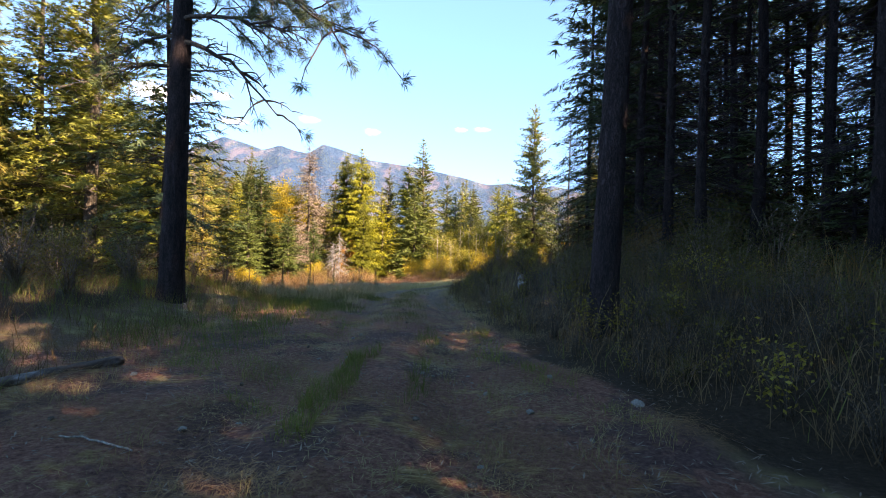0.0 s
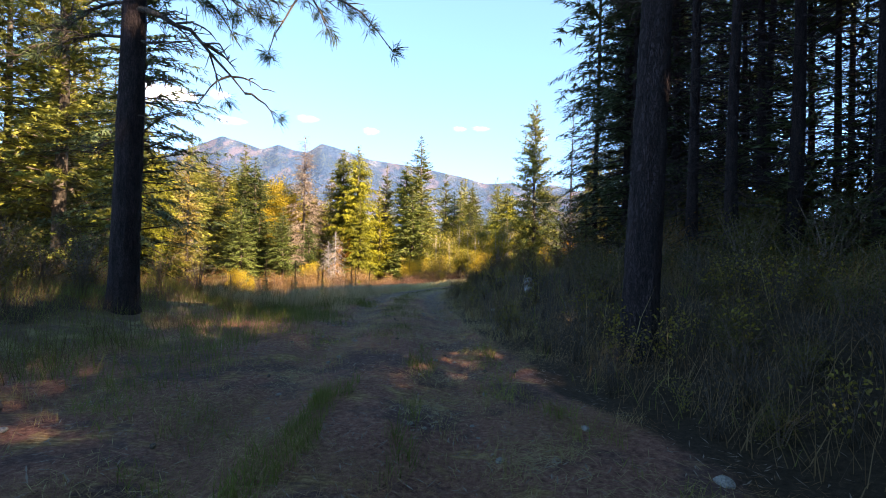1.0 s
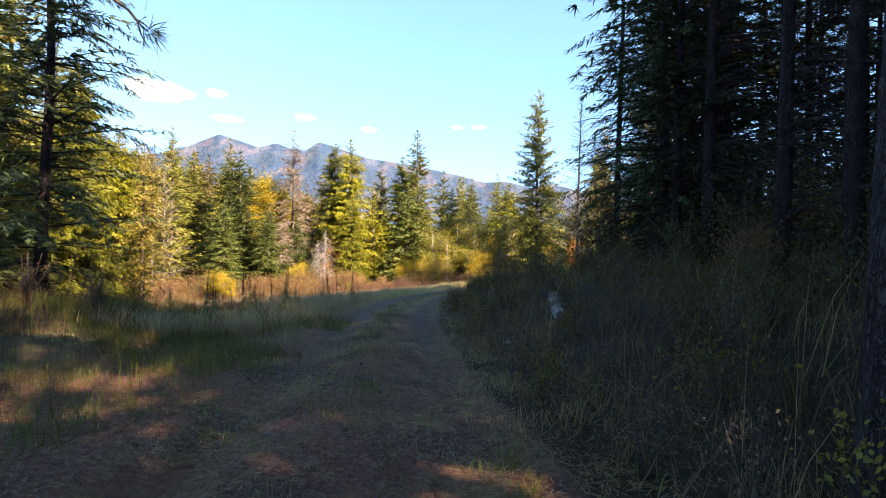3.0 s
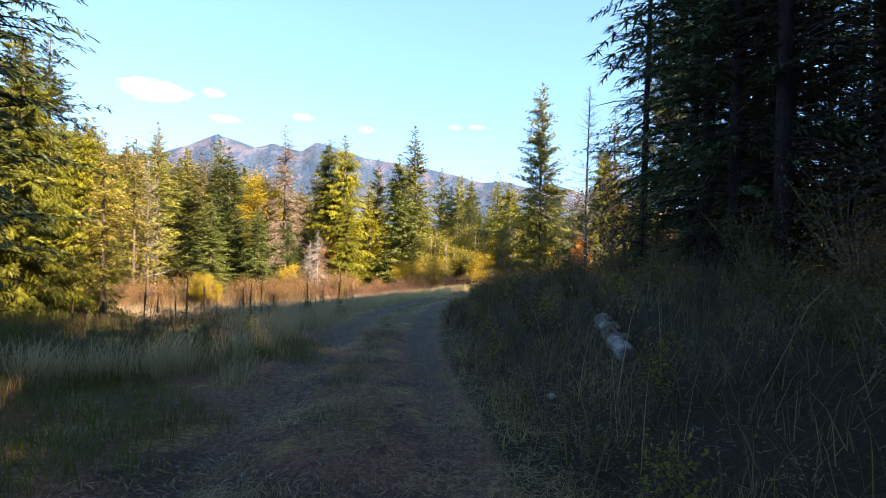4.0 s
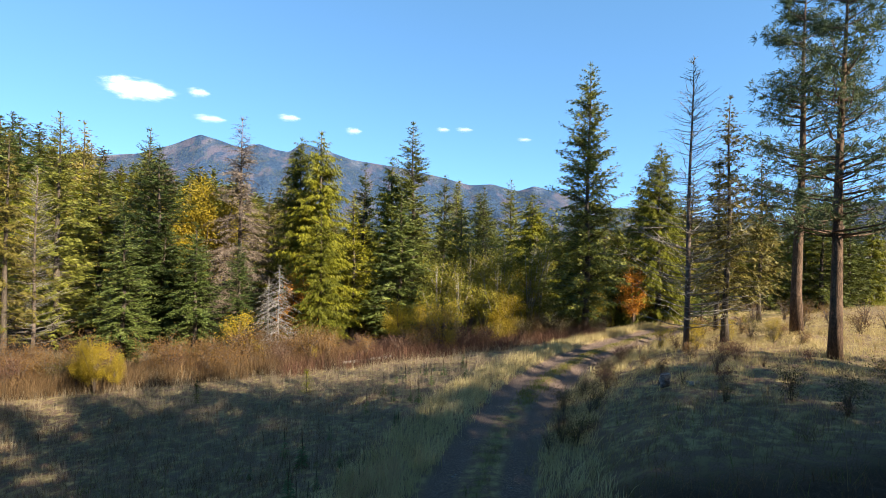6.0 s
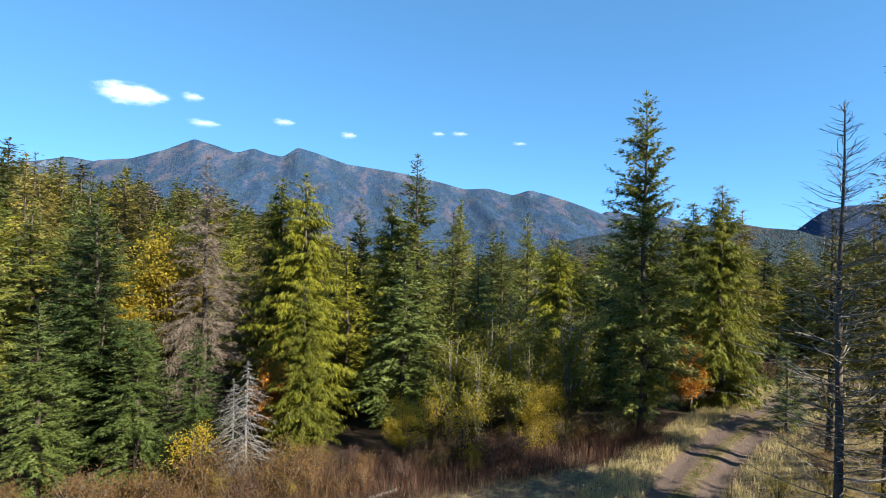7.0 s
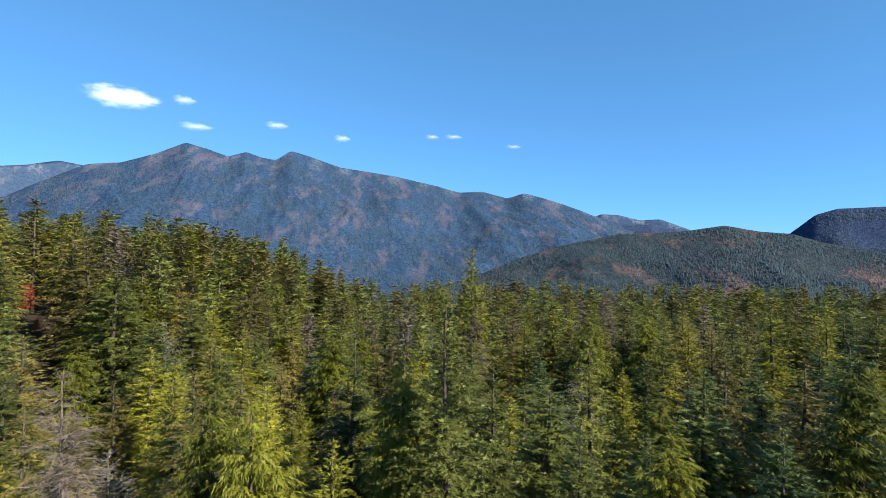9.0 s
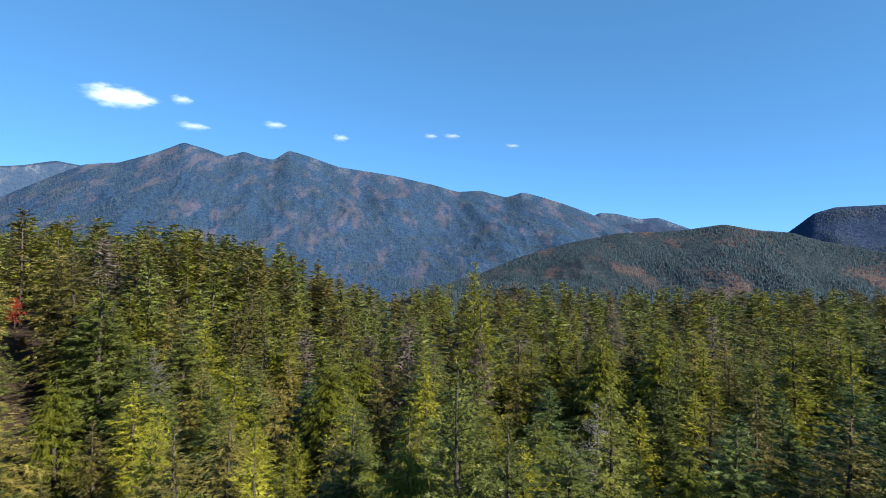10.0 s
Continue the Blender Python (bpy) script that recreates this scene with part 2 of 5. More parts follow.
def mountain_material(name, wood_a, wood_b, open_a, open_b, share, scale):
    """Far wooded slopes: dark conifer cover broken by brown open slopes and pale rock, tinted blue for haze."""
    m, n, l, b = material(name)
    patch = noise_node(n, l, scale, 9, stretch=(1.4, 0.5, 0.6), rough=0.68)
    grain = noise_node(n, l, scale * 10, 5, rough=0.75)
    woods = ramp(n, [(0.35, wood_a), (0.65, wood_b)])
    l.new(grain.outputs[0], woods.inputs[0])
    bare = ramp(n, [(0.35, open_a), (0.65, open_b)])
    l.new(grain.outputs[0], bare.inputs[0])
    s = ramp(n, [(share, (0, 0, 0)), (share + 0.09, (1, 1, 1))])
    l.new(patch.outputs[0], s.inputs[0])
    rock = n.new("ShaderNodeAttribute")
    rock.attribute_name = "rock"
    c = mix_rgb(n, l, s.outputs[0], woods.outputs[0], bare.outputs[0])
    chip = ramp(n, [(0.46, (0, 0, 0)), (0.56, (1, 1, 1))])
    fleck = noise_node(n, l, scale * 9, 6, rough=0.75)
    l.new(fleck.outputs[0], chip.inputs[0])
    bare_rock = n.new("ShaderNodeMath")
    bare_rock.operation = "MULTIPLY"
    l.new(chip.outputs[0], bare_rock.inputs[0])
    l.new(rock.outputs["Fac"], bare_rock.inputs[1])
    c = mix_rgb(n, l, bare_rock.outputs[0], c, (0.24, 0.25, 0.28))
    l.new(c, b.inputs["Base Color"])
    b.inputs["Roughness"].default_value = 1.0
    b.inputs["Specular IOR Level"].default_value = 0.0
    bu = n.new("ShaderNodeBump")
    bu.inputs["Distance"].default_value, bu.inputs["Strength"].default_value = 12.0, 1.0
    l.new(grain.outputs[0], bu.inputs["Height"])
    l.new(bu.outputs[0], b.inputs["Normal"])
    return m


# ---- mesh helpers ----
class Geo:
    """Collects quads and triangles for one mesh."""

    def __init__(self):
        self.v, self.q, self.t, self.n = [], [], [], 0

    def add(self, v, q=None, t=None):
        v = np.asarray(v, float).reshape(-1, 3)
        self.v.append(v)
        if q is not None and len(q):
            self.q.append(np.asarray(q, int).reshape(-1, 4) + self.n)
        if t is not None and len(t):
            self.t.append(np.asarray(t, int).reshape(-1, 3) + self.n)
        self.n += len(v)

    def tube(self, pts, rad, k=6, lumps=0.0, rng=None):
        pts, rad = np.asarray(pts, float), np.asarray(rad, float)
        m = len(pts)
        tan = np.gradient(pts, axis=0)
        tan /= np.linalg.norm(tan, axis=1)[:, None] + 1e-9
        ref = np.array([0.0, 0, 1]) if abs(tan[0][2]) < 0.8 else np.array([1.0, 0, 0])
        u = np.cross(tan, ref)
        u /= np.linalg.norm(u, axis=1)[:, None] + 1e-9
        w = np.cross(tan, u)
        a = np.arange(k) * 2 * np.pi / k
        r = rad[:, None] * np.ones(k)
        if lumps and rng is not None:
            r = r * (1 + lumps * rng.standard_normal((m, k)))
        ring = pts[:, None] + r[..., None] * (np.cos(a)[None, :, None] * u[:, None] + np.sin(a)[None, :, None] * w[:, None])
        i, j = np.meshgrid(np.arange(m - 1), np.arange(k), indexing="ij")
        q = np.stack([i * k + j, i * k + (j + 1) % k, (i + 1) * k + (j + 1) % k, (i + 1) * k + j], -1)
        v = np.concatenate([ring.reshape(-1, 3), pts[:1], pts[-1:]])
        jj = np.arange(k)
        caps = np.concatenate([np.stack([(jj + 1) % k, jj, np.full(k, m * k)], -1), np.stack([(m - 1) * k + jj, (m - 1) * k + (jj + 1) % k, np.full(k, m * k + 1)], -1)])
        self.add(v, q.reshape(-1, 4), caps)

    def sprays(self, p, d, s, length, width, sag=0.0):
        """Leaf-shaped quads: from p along d, s across, folded down at the tip by sag."""
        length, width = np.asarray(length)[:, None], np.asarray(width)[:, None]
        mid = p + d * length * 0.5
        tip = p + d * length
        tip[:, 2] -= sag * length[:, 0]
        v = np.stack([p, mid + s * width / 2, tip, mid - s * width / 2], 1)
        self.add(v.reshape(-1, 3), np.arange(4 * len(p)).reshape(-1, 4))

    def fans(self, p, d, s, length, width, sag=0.0, mode=3):
        """Feathered needle sprays: a main blade and side blades along it."""
        length, width = np.asarray(length)[:, None], np.asarray(width)[:, None]
        plan = [(0.0, 0.0, 1.0)] if mode == 1 else [(0.0, 0.0, 1.0), (0.10, 0.62, 0.72), (0.10, -0.62, 0.72)] if mode == 3 else [(0.0, 0.0, 1.0), (0.10, 0.80, 0.58), (0.10, -0.80, 0.58), (0.42, 0.70, 0.46), (0.42, -0.70, 0.46)]
        down = np.array([0, 0, -1.0])
        for start, turn, share in plan:
            way = d * math.cos(turn) + s * math.sin(turn)
            across = s if turn == 0 else d
            o = p + d * length * start + down * sag * length * start**2
            tip = o + way * length * share + down * sag * length * share
            w = across * width * (0.5 if turn == 0 else 0.42)
            v = np.stack([o - w * 0.5, o + w * 0.5, tip], 1)
            self.add(v.reshape(-1, 3), None, np.arange(3 * len(p)).reshape(-1, 3))

    def mesh(self, name, smooth=False):
        me = bpy.data.meshes.new(name)
        v = np.concatenate(self.v) if self.v else np.zeros((0, 3))
        q = np.concatenate(self.q) if self.q else np.zeros((0, 4), int)
        t = np.concatenate(self.t) if self.t else np.zeros((0, 3), int)
        me.vertices.add(len(v))
        me.vertices.foreach_set("co", v.ravel())
        loops = np.concatenate([q.ravel(), t.ravel()]).astype(np.int32)
        me.loops.add(len(loops))
        me.loops.foreach_set("vertex_index", loops)
        me.polygons.add(len(q) + len(t))
        me.polygons.foreach_set("loop_start", np.concatenate([np.arange(len(q)) * 4, len(q) * 4 + np.arange(len(t)) * 3]).astype(np.int32))
        if smooth:
            me.polygons.foreach_set("use_smooth", np.ones(len(q) + len(t), bool))
        me.update(calc_edges=True)
        return me


def unit(v):
    return v / (np.linalg.norm(v, axis=-1, keepdims=True) + 1e-9)


def with_material(me, mat):
    me.materials.append(mat)
    return me


def child(name, me, parent, label=""):
    ob = new(name, me)
    ob.parent = parent
    return tagged(ob, label)


def smooth(a, b, x):
    t = np.clip((np.asarray(x, float) - a) / (b - a), 0, 1)
    return t * t * (3 - 2 * t)


# ---- terrain ----
def road_x(y):
    y = np.asarray(y, float)
    return -0.65 - 0.5 * smooth(9, 18, y) + 1.15 * smooth(24, 40, y) + 0.0208 * np.clip(y - 30, 0, 48) ** 2 + 2.0 * np.clip(y - 78, 0, None)


def road_off(x, y):
    """Signed distance from the road's middle, to its right."""
    slope = 2 * 0.0208 * np.clip(np.asarray(y, float) - 30, 0, 48)
    return (x - road_x(y)) / np.sqrt(1 + slope**2)


def bank_off(x, y):
    """Distance past the foot of the bank on the road's right side."""
    return road_off(x, y) - 1.45 - 0.55 * (1 - smooth(7, 11, y)) - 0.45 * np.clip(6.3 - np.asarray(y, float), 0, 4)


def wobble(x, y, size, seed):
    """Cheap smooth noise in -1..1."""
    a, b = np.asarray(x, float) / size, np.asarray(y, float) / size
    return (np.sin(a * 1.7 + 1.3 * np.sin(b * 1.1 + seed)) + np.sin(b * 1.9 + 1.7 * np.sin(a * 0.9 + 2 * seed)) + np.sin((a + b) * 1.3 + 3 * seed)) / 3


def ground_z(x, y):
    x, y = np.asarray(x, float), np.asarray(y, float)
    d = road_off(x, y)
    z = 0.27 - 1.57 * smooth(6, 42, y)
    dl, dr = np.clip(-d - 1.9, 0, None), np.clip(bank_off(x, y), 0, None)
    fall = 0.2 * smooth(13, 34, y) * dl
    z = z - 3.0 * (1 - np.exp(-fall / 3.0))
    z = z + 0.4 * smooth(1.2, 4, dl) * (1 - smooth(12, 22, y))
    near = 1 - smooth(10, 20, y)
    z = z + (0.85 - 0.3 * near) * smooth(0, 1.7 + 0.8 * near + 2.8 * smooth(28, 38, y), dr) + 0.09 * np.clip(dr, 0, 9)
    z = z + 19 * smooth(20, 95, -x) * smooth(70, 150, y) - 0.115 * np.clip(y - 62 - 0.5 * np.clip(x - 8, 0, 20), 0, 95)
    far = np.maximum(np.clip(y - 260, 0, None), np.clip(np.abs(x) - 260, 0, None) * 0.5)
    z = z - 190 * smooth(0, 1000, far)
    track = np.exp(-((np.abs(d) - 0.9) / 0.3) ** 2)
    z = z - 0.07 * track + 0.04 * np.exp(-(d / 0.4) ** 2)
    rough = 0.04 + 0.10 * smooth(1.6, 3.5, np.abs(d))
    return z + rough * wobble(x, y, 1.1, 2) * 0.5 + 0.5 * rough * wobble(x, y, 0.37, 5) + 0.3 * smooth(6, 30, np.abs(d)) * wobble(x, y, 9, 1)


def gz(x, y):
    return float(ground_z(x, y))


def spread(fine, span, count, far):
    """Grid lines: even steps near the middle that grow outwards."""
    near = np.arange(-span, span + fine / 2, fine)
    grow = span + np.geomspace(fine, far - span, count)
    return np.concatenate([-grow[::-1], near, grow])


gx = spread(0.22, 17, 55, 4800.0)
gy = spread(0.25, 28, 60, 4700.0) + 26
X, Y = np.meshgrid(gx, gy)
V = np.stack([X, Y, ground_z(X, Y)], -1).reshape(-1, 3)
ny, nx = X.shape
I, J = np.meshgrid(np.arange(ny - 1), np.arange(nx - 1), indexing="ij")
Q = np.stack([I * nx + J, I * nx + J + 1, (I + 1) * nx + J + 1, (I + 1) * nx + J], -1).reshape(-1, 4)
g = Geo()
g.add(V, Q)
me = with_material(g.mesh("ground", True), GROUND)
d = road_off(V[:, 0], V[:, 1])
zone = np.zeros((len(V), 4))
rut = np.exp(-((np.abs(d) - 0.9) / 0.36) ** 2)
zone[:, 0] = np.clip(0.8 * rut * smooth(6, 22, V[:, 1]) + 0.25 * rut + np.exp(-(d / 1.5) ** 2) * smooth(28, 40, V[:, 1]) * 0.35, 0, 1)
zone[:, 1] = np.clip(np.exp(-(d / 0.42) ** 2) * (0.05 + 0.45 * smooth(9, 15, V[:, 1])) + np.exp(-((d + 2.4) / 0.8) ** 2) * 0.35, 0, 1)
zone[:, 2] = np.clip(np.exp(-(np.clip(np.abs(d + 0.6) - 2.5, 0, None) / 0.8) ** 2) * (1 - smooth(15, 24, V[:, 1])), 0, 1)
zone[:, 2] *= 1 - smooth(-0.55, 0.05, bank_off(V[:, 0], V[:, 1]))
# alpha: dark litter, with painted shade, on bank, under pine and wood
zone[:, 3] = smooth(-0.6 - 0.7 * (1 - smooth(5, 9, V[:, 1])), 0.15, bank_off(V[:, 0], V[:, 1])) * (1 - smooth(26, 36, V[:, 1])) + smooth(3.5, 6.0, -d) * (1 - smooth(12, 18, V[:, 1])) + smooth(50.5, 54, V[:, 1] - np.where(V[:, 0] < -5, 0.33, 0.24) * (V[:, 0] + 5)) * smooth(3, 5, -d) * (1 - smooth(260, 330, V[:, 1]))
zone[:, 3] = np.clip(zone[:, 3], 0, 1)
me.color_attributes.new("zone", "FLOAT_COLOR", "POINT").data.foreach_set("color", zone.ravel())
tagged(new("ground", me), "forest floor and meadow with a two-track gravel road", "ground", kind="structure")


# ---- mountains ----
EYE_END = (-5.0, 49.0, 22.0)


def mountain(name, label, ridge, crest_r, foot_r, foot_z, mat, rough, rock=0.0, seed=1, cols=260, rows=60, back=0.5):
    """A range: crest heights by bearing (degrees, elevation), sloping to its foot, with spurs and gullies."""
    az0, el0 = np.array(ridge).T
    az = np.linspace(az0[0], az0[-1], cols)
    el = np.interp(az, az0, el0)
    kern = np.ones(3) / 3
    el = np.convolve(np.pad(el, 1, "edge"), kern, "valid")
    s = np.concatenate([np.linspace(0, 1, rows), 1 + back * np.linspace(0.05, 1, 8)])
    A, S = np.meshgrid(np.radians(az), s)
    k = max(5, cols // 14) | 1
    soft_el = np.convolve(np.pad(el, k // 2, "edge"), np.ones(k) / k, "valid")
    share = smooth(0.45, 1.0, S)
    crest = crest_r * np.tan(np.radians(el[None, :] * share + soft_el[None, :] * (1 - share))) + EYE_END[2]
    R = foot_r + (crest_r - foot_r) * S
    up = np.where(S <= 1, S ** 1.15, 1 - (S - 1) * 1.2)
    Z = foot_z + (crest - foot_z) * up
    spur = np.zeros_like(Z)
    PX, PY = R * np.sin(A) / 1000, R * np.cos(A) / 1000
    for i in range(Z.shape[0]):
        for j in range(Z.shape[1]):
            p = Vector((PX[i, j] * 1.5 + 0.35 * PY[i, j], PY[i, j] * 0.9, seed * 3.1))
            spur[i, j] = noise.ridged_multi_fractal(p, 0.85, 2.2, 6, 1.0, 2.0) - 1.1
    Z = Z + spur * rough * 95 * np.clip(S * 1.5, 0, 1) * np.clip(1.03 - S, 0.02, 0.5) * 2
    V = np.stack([EYE_END[0] + R * np.sin(A), EYE_END[1] + R * np.cos(A), Z], -1)
    ny, nx = Z.shape
    I, J = np.meshgrid(np.arange(ny - 1), np.arange(nx - 1), indexing="ij")
    g = Geo()
    g.add(V, np.stack([I * nx + J, I * nx + J + 1, (I + 1) * nx + J + 1, (I + 1) * nx + J], -1))
    me = with_material(g.mesh(name, True), mat)
    if rock:
        bare = smooth(0.86, 1.0, S) * smooth(0.1, 0.6, wobble(A * 70, S * 8, 1.0, seed)) * rock
        me.attributes.new("rock", "FLOAT", "POINT").data.foreach_set("value", bare.ravel())
    tagged(new(name, me), label, "mountain", kind="structure")
    return V, S


# the blue haze of distance is mixed into these base colours
M_FAR = mountain_material("far_slope_hazed", (0.035, 0.06, 0.11), (0.055, 0.085, 0.14), (0.10, 0.105, 0.14), (0.15, 0.15, 0.18), 0.55, 0.004)
M_MAIN = mountain_material("main_slope_hazed", (0.014, 0.034, 0.075), (0.048, 0.084, 0.145), (0.052, 0.06, 0.1), (0.115, 0.107, 0.142), 0.52, 0.006)
M_HILL = mountain_material("hill_slope_hazed", (0.022, 0.034, 0.044), (0.056, 0.07, 0.078), (0.07, 0.055, 0.058), (0.145, 0.1, 0.09), 0.51, 0.009)
M_DARK = mountain_material("dark_slope_hazed", (0.03, 0.045, 0.085), (0.05, 0.07, 0.12), (0.08, 0.08, 0.12), (0.13, 0.11, 0.14), 0.58, 0.005)
RIDGE_A = [(-46, 6.3), (-40.3, 6.4), (-38.3, 6.95), (-36.8, 7.2), (-34.5, 7.9), (-32.6, 7.7), (-29, 6.0)]
RIDGE_B = [(-48, 1.0), (-40.9, 2.6), (-38.2, 4.3), (-36, 5.7), (-32.4, 7.8), (-29.7, 8.3), (-26.9, 9.45), (-24.2, 10.85), (-22.1, 10.4), (-20.2, 9.85), (-18.5, 10.55), (-16.9, 10.1), (-15.4, 9.95), (-13.9, 11.05), (-11.9, 10.6), (-8.5, 9.6), (-5.3, 9.25), (-2.1, 8.8), (2.4, 7.9), (5, 7.2), (7.6, 7.35), (10.5, 6.6), (12.4, 7.15), (14.6, 6.6), (17.1, 5.8), (20.7, 4.4), (24.2, 2.8), (30, -1)]
RIDGE_C = [(16, 3.0), (18.9, 3.75), (20.7, 4.85), (22.5, 4.75), (24.8, 4.15), (26.7, 4.25), (29.4, 3.2), (34, 1)]
RIDGE_D = [(16, 1), (19, 2.2), (21.3, 2.95), (23.1, 3.55), (25.9, 3.7), (28.6, 3.1), (33, 1.5)]
RIDGE_E = [(0, -4.6), (4.5, -3.15), (8.4, -1.8), (12.2, -0.1), (17.1, 1.4), (23.1, 2.7), (28.6, 2.9), (32.7, 3.45), (35.6, 2.85), (38.3, 2.6), (40.4, 1.9), (45, 0.8), (52, -1)]
RIDGE_F = [(34, -1), (36.9, 1.65), (38.1, 2.7), (40, 4.35), (41.6, 4.85), (45, 4.9), (52, 4)]
mountain("mountain_far_left", "rocky mountain ridge far away, tinted haze blue", RIDGE_A, 4550, 4100, -205, M_FAR, 0.5, 0.5, 4, 90, 30, 0.3)
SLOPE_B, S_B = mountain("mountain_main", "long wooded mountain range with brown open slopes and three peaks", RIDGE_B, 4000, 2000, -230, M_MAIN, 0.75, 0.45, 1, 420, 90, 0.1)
mountain("mountain_far_right", "far ridge with bare rock, tinted haze blue", RIDGE_C, 4700, 4300, -205, M_FAR, 0.4, 0.6, 5, 90, 30, 0.1)
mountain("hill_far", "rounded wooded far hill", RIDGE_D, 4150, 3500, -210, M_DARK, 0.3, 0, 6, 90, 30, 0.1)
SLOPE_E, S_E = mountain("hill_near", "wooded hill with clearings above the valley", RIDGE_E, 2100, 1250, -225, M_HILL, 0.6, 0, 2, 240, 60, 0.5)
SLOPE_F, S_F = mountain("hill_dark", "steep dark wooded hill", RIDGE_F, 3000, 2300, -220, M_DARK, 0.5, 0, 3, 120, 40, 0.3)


# ---- trees ----
def trunk_line(rng, H, bend):
    z = np.linspace(0, 1, 9)
    a, b = rng.uniform(-1, 1, 2) * bend
    return np.stack([a * H * (z**2 - z * 0.4) + 0.004 * H * np.sin(z * 9 + a * 50), b * H * (z**2 - z * 0.4), z * H], -1)


def on_line(line, z):
    return np.stack([np.interp(z, line[:, 2], line[:, 0]), np.interp(z, line[:, 2], line[:, 1]), np.asarray(z, float)], -1)


def conifer(seed, H=18.0, R=2.6, base=1.5, step=0.42, per=5, spray=0.42, wide=0.34, rise=0.15, droop=0.3, hang=0.1, power=0.8, gap=0.16, bend=0.01, girth=0.011, twigs=0, thin=0.0, ragged=0.22, mode=3, limbs=False, fluff=0.3, scatter=1.2):
    """A conifer: a tapered bent trunk with whorls of branches, each carrying flat needle sprays. Returns the two meshes."""
    rng = np.random.default_rng(seed)
    wood, crown = Geo(), Geo()
    line = trunk_line(rng, H, bend)
    r = girth * H * (1 - np.linspace(0, 1, 9)) ** 0.9 + 0.012
    r[0] *= 1.3
    wood.tube(line, r, 8, 0.04, rng)
    z = base
    while z < H * 0.985:
        f = (z - base) / (H - base)
        L0 = R * (1 - f) ** power * (0.55 + 0.45 * min(1, f / 0.15)) + 0.10
        for k in range(per if f < 0.9 else 4):
            if rng.random() < thin:
                continue
            zz = min(H * 0.99, max(base * 0.8, z + rng.uniform(-1, 1) * step * scatter))
            az, L = rng.uniform(0, 2 * np.pi), L0 * rng.uniform(1 - 2 * ragged, 1 + ragged * 0.5)
            rad, tan = np.array([np.cos(az), np.sin(az), 0]), np.array([-np.sin(az), np.cos(az), 0])
            el = rise + 0.75 * f**1.6 + rng.uniform(-0.34, 0.34)
            n = max(2, int(L / gap))
            s = np.linspace(0.22, 1, n)
            o = on_line(line, zz)
            axis = o + rad * (L * s)[:, None]
            axis[:, 2] += L * (el * s - droop * s**2)
            if L > 0.7:
                if limbs:
                    wood.tube(np.array([o, axis[n // 2], axis[-1]]), [0.012 + 0.008 * L, 0.008 + 0.004 * L, 0.004], 3)
                else:
                    run = axis[-1] - o
                    wood.sprays(o[None], unit(run)[None], np.array([[0, 0, 1.0]]), [np.linalg.norm(run) * 0.8], [0.05])
            side = np.where(np.arange(n) % 2, 1.0, -1.0)
            for sd in (side, -side):
                d = rad * 0.75 + tan * (sd * rng.uniform(0.3, 1.2, n))[:, None] + rng.normal(0, fluff, (n, 3))
                d[:, 2] += el - 2 * droop * s * 0.7 - hang * rng.uniform(0.1, 1.7, n)
                d = unit(d)
                ln = spray * (1.15 - 0.55 * s) * rng.uniform(0.7, 1.25, n) * (0.45 + 0.55 * min(1, L / 1.2))
                sv = unit(np.cross(d, np.array([0, 0, 1.0]) + rng.normal(0, 0.35 + fluff, (n, 3))))
                crown.fans(axis + rng.normal(0, 0.12 * fluff, (n, 3)) * L**0.5, d, sv, ln, ln * wide, hang * 0.5, mode)
            tip = unit(rad[None] * 0.9 + np.array([[0, 0, el - 1.6 * droop - hang * 0.6]]))
            crown.fans(axis[-1:], tip, tan[None], [spray * 0.8 * (0.4 + 0.6 * min(1, L))], [spray * wide * 0.7], hang * 0.4, 5)
        z += step * rng.uniform(0.75, 1.25) * (1.15 - 0.5 * f)
    top = line[-1:]
    for k in range(5):
        a = k * 1.26
        d = unit(np.array([[0.45 * np.cos(a), 0.45 * np.sin(a), 1.0]]))
        crown.fans(top - [[0, 0, 0.25]], d, np.array([[-np.sin(a), np.cos(a), 0]]), [0.45], [0.12])
    if twigs:
        zz = rng.uniform(0.06, 1, twigs) * max(base, 1) + rng.uniform(0, 2.0, twigs)
        az, ln = rng.uniform(0, 2 * np.pi, twigs), rng.uniform(0.4, R * 0.8, twigs)
        d = unit(np.stack([np.cos(az), np.sin(az), rng.uniform(-0.45, 0.1, twigs)], -1))
        o = on_line(line, zz)
        wood.sprays(o, d, np.broadcast_to([0, 0, 1.0], (twigs, 3)), ln, rng.uniform(0.02, 0.045, twigs), 0.1)
        for k in range(2):
            f = rng.uniform(0.3, 0.8, twigs)[:, None] * ln[:, None]
            d2 = unit(d + rng.normal(0, 0.5, (twigs, 3)))
            wood.sprays(o + d * f, d2, unit(np.cross(d2, d)), ln * rng.uniform(0.2, 0.5, twigs), np.full(twigs, 0.018), 0.1)
    return wood.mesh("trunk", True), crown.mesh("crown")


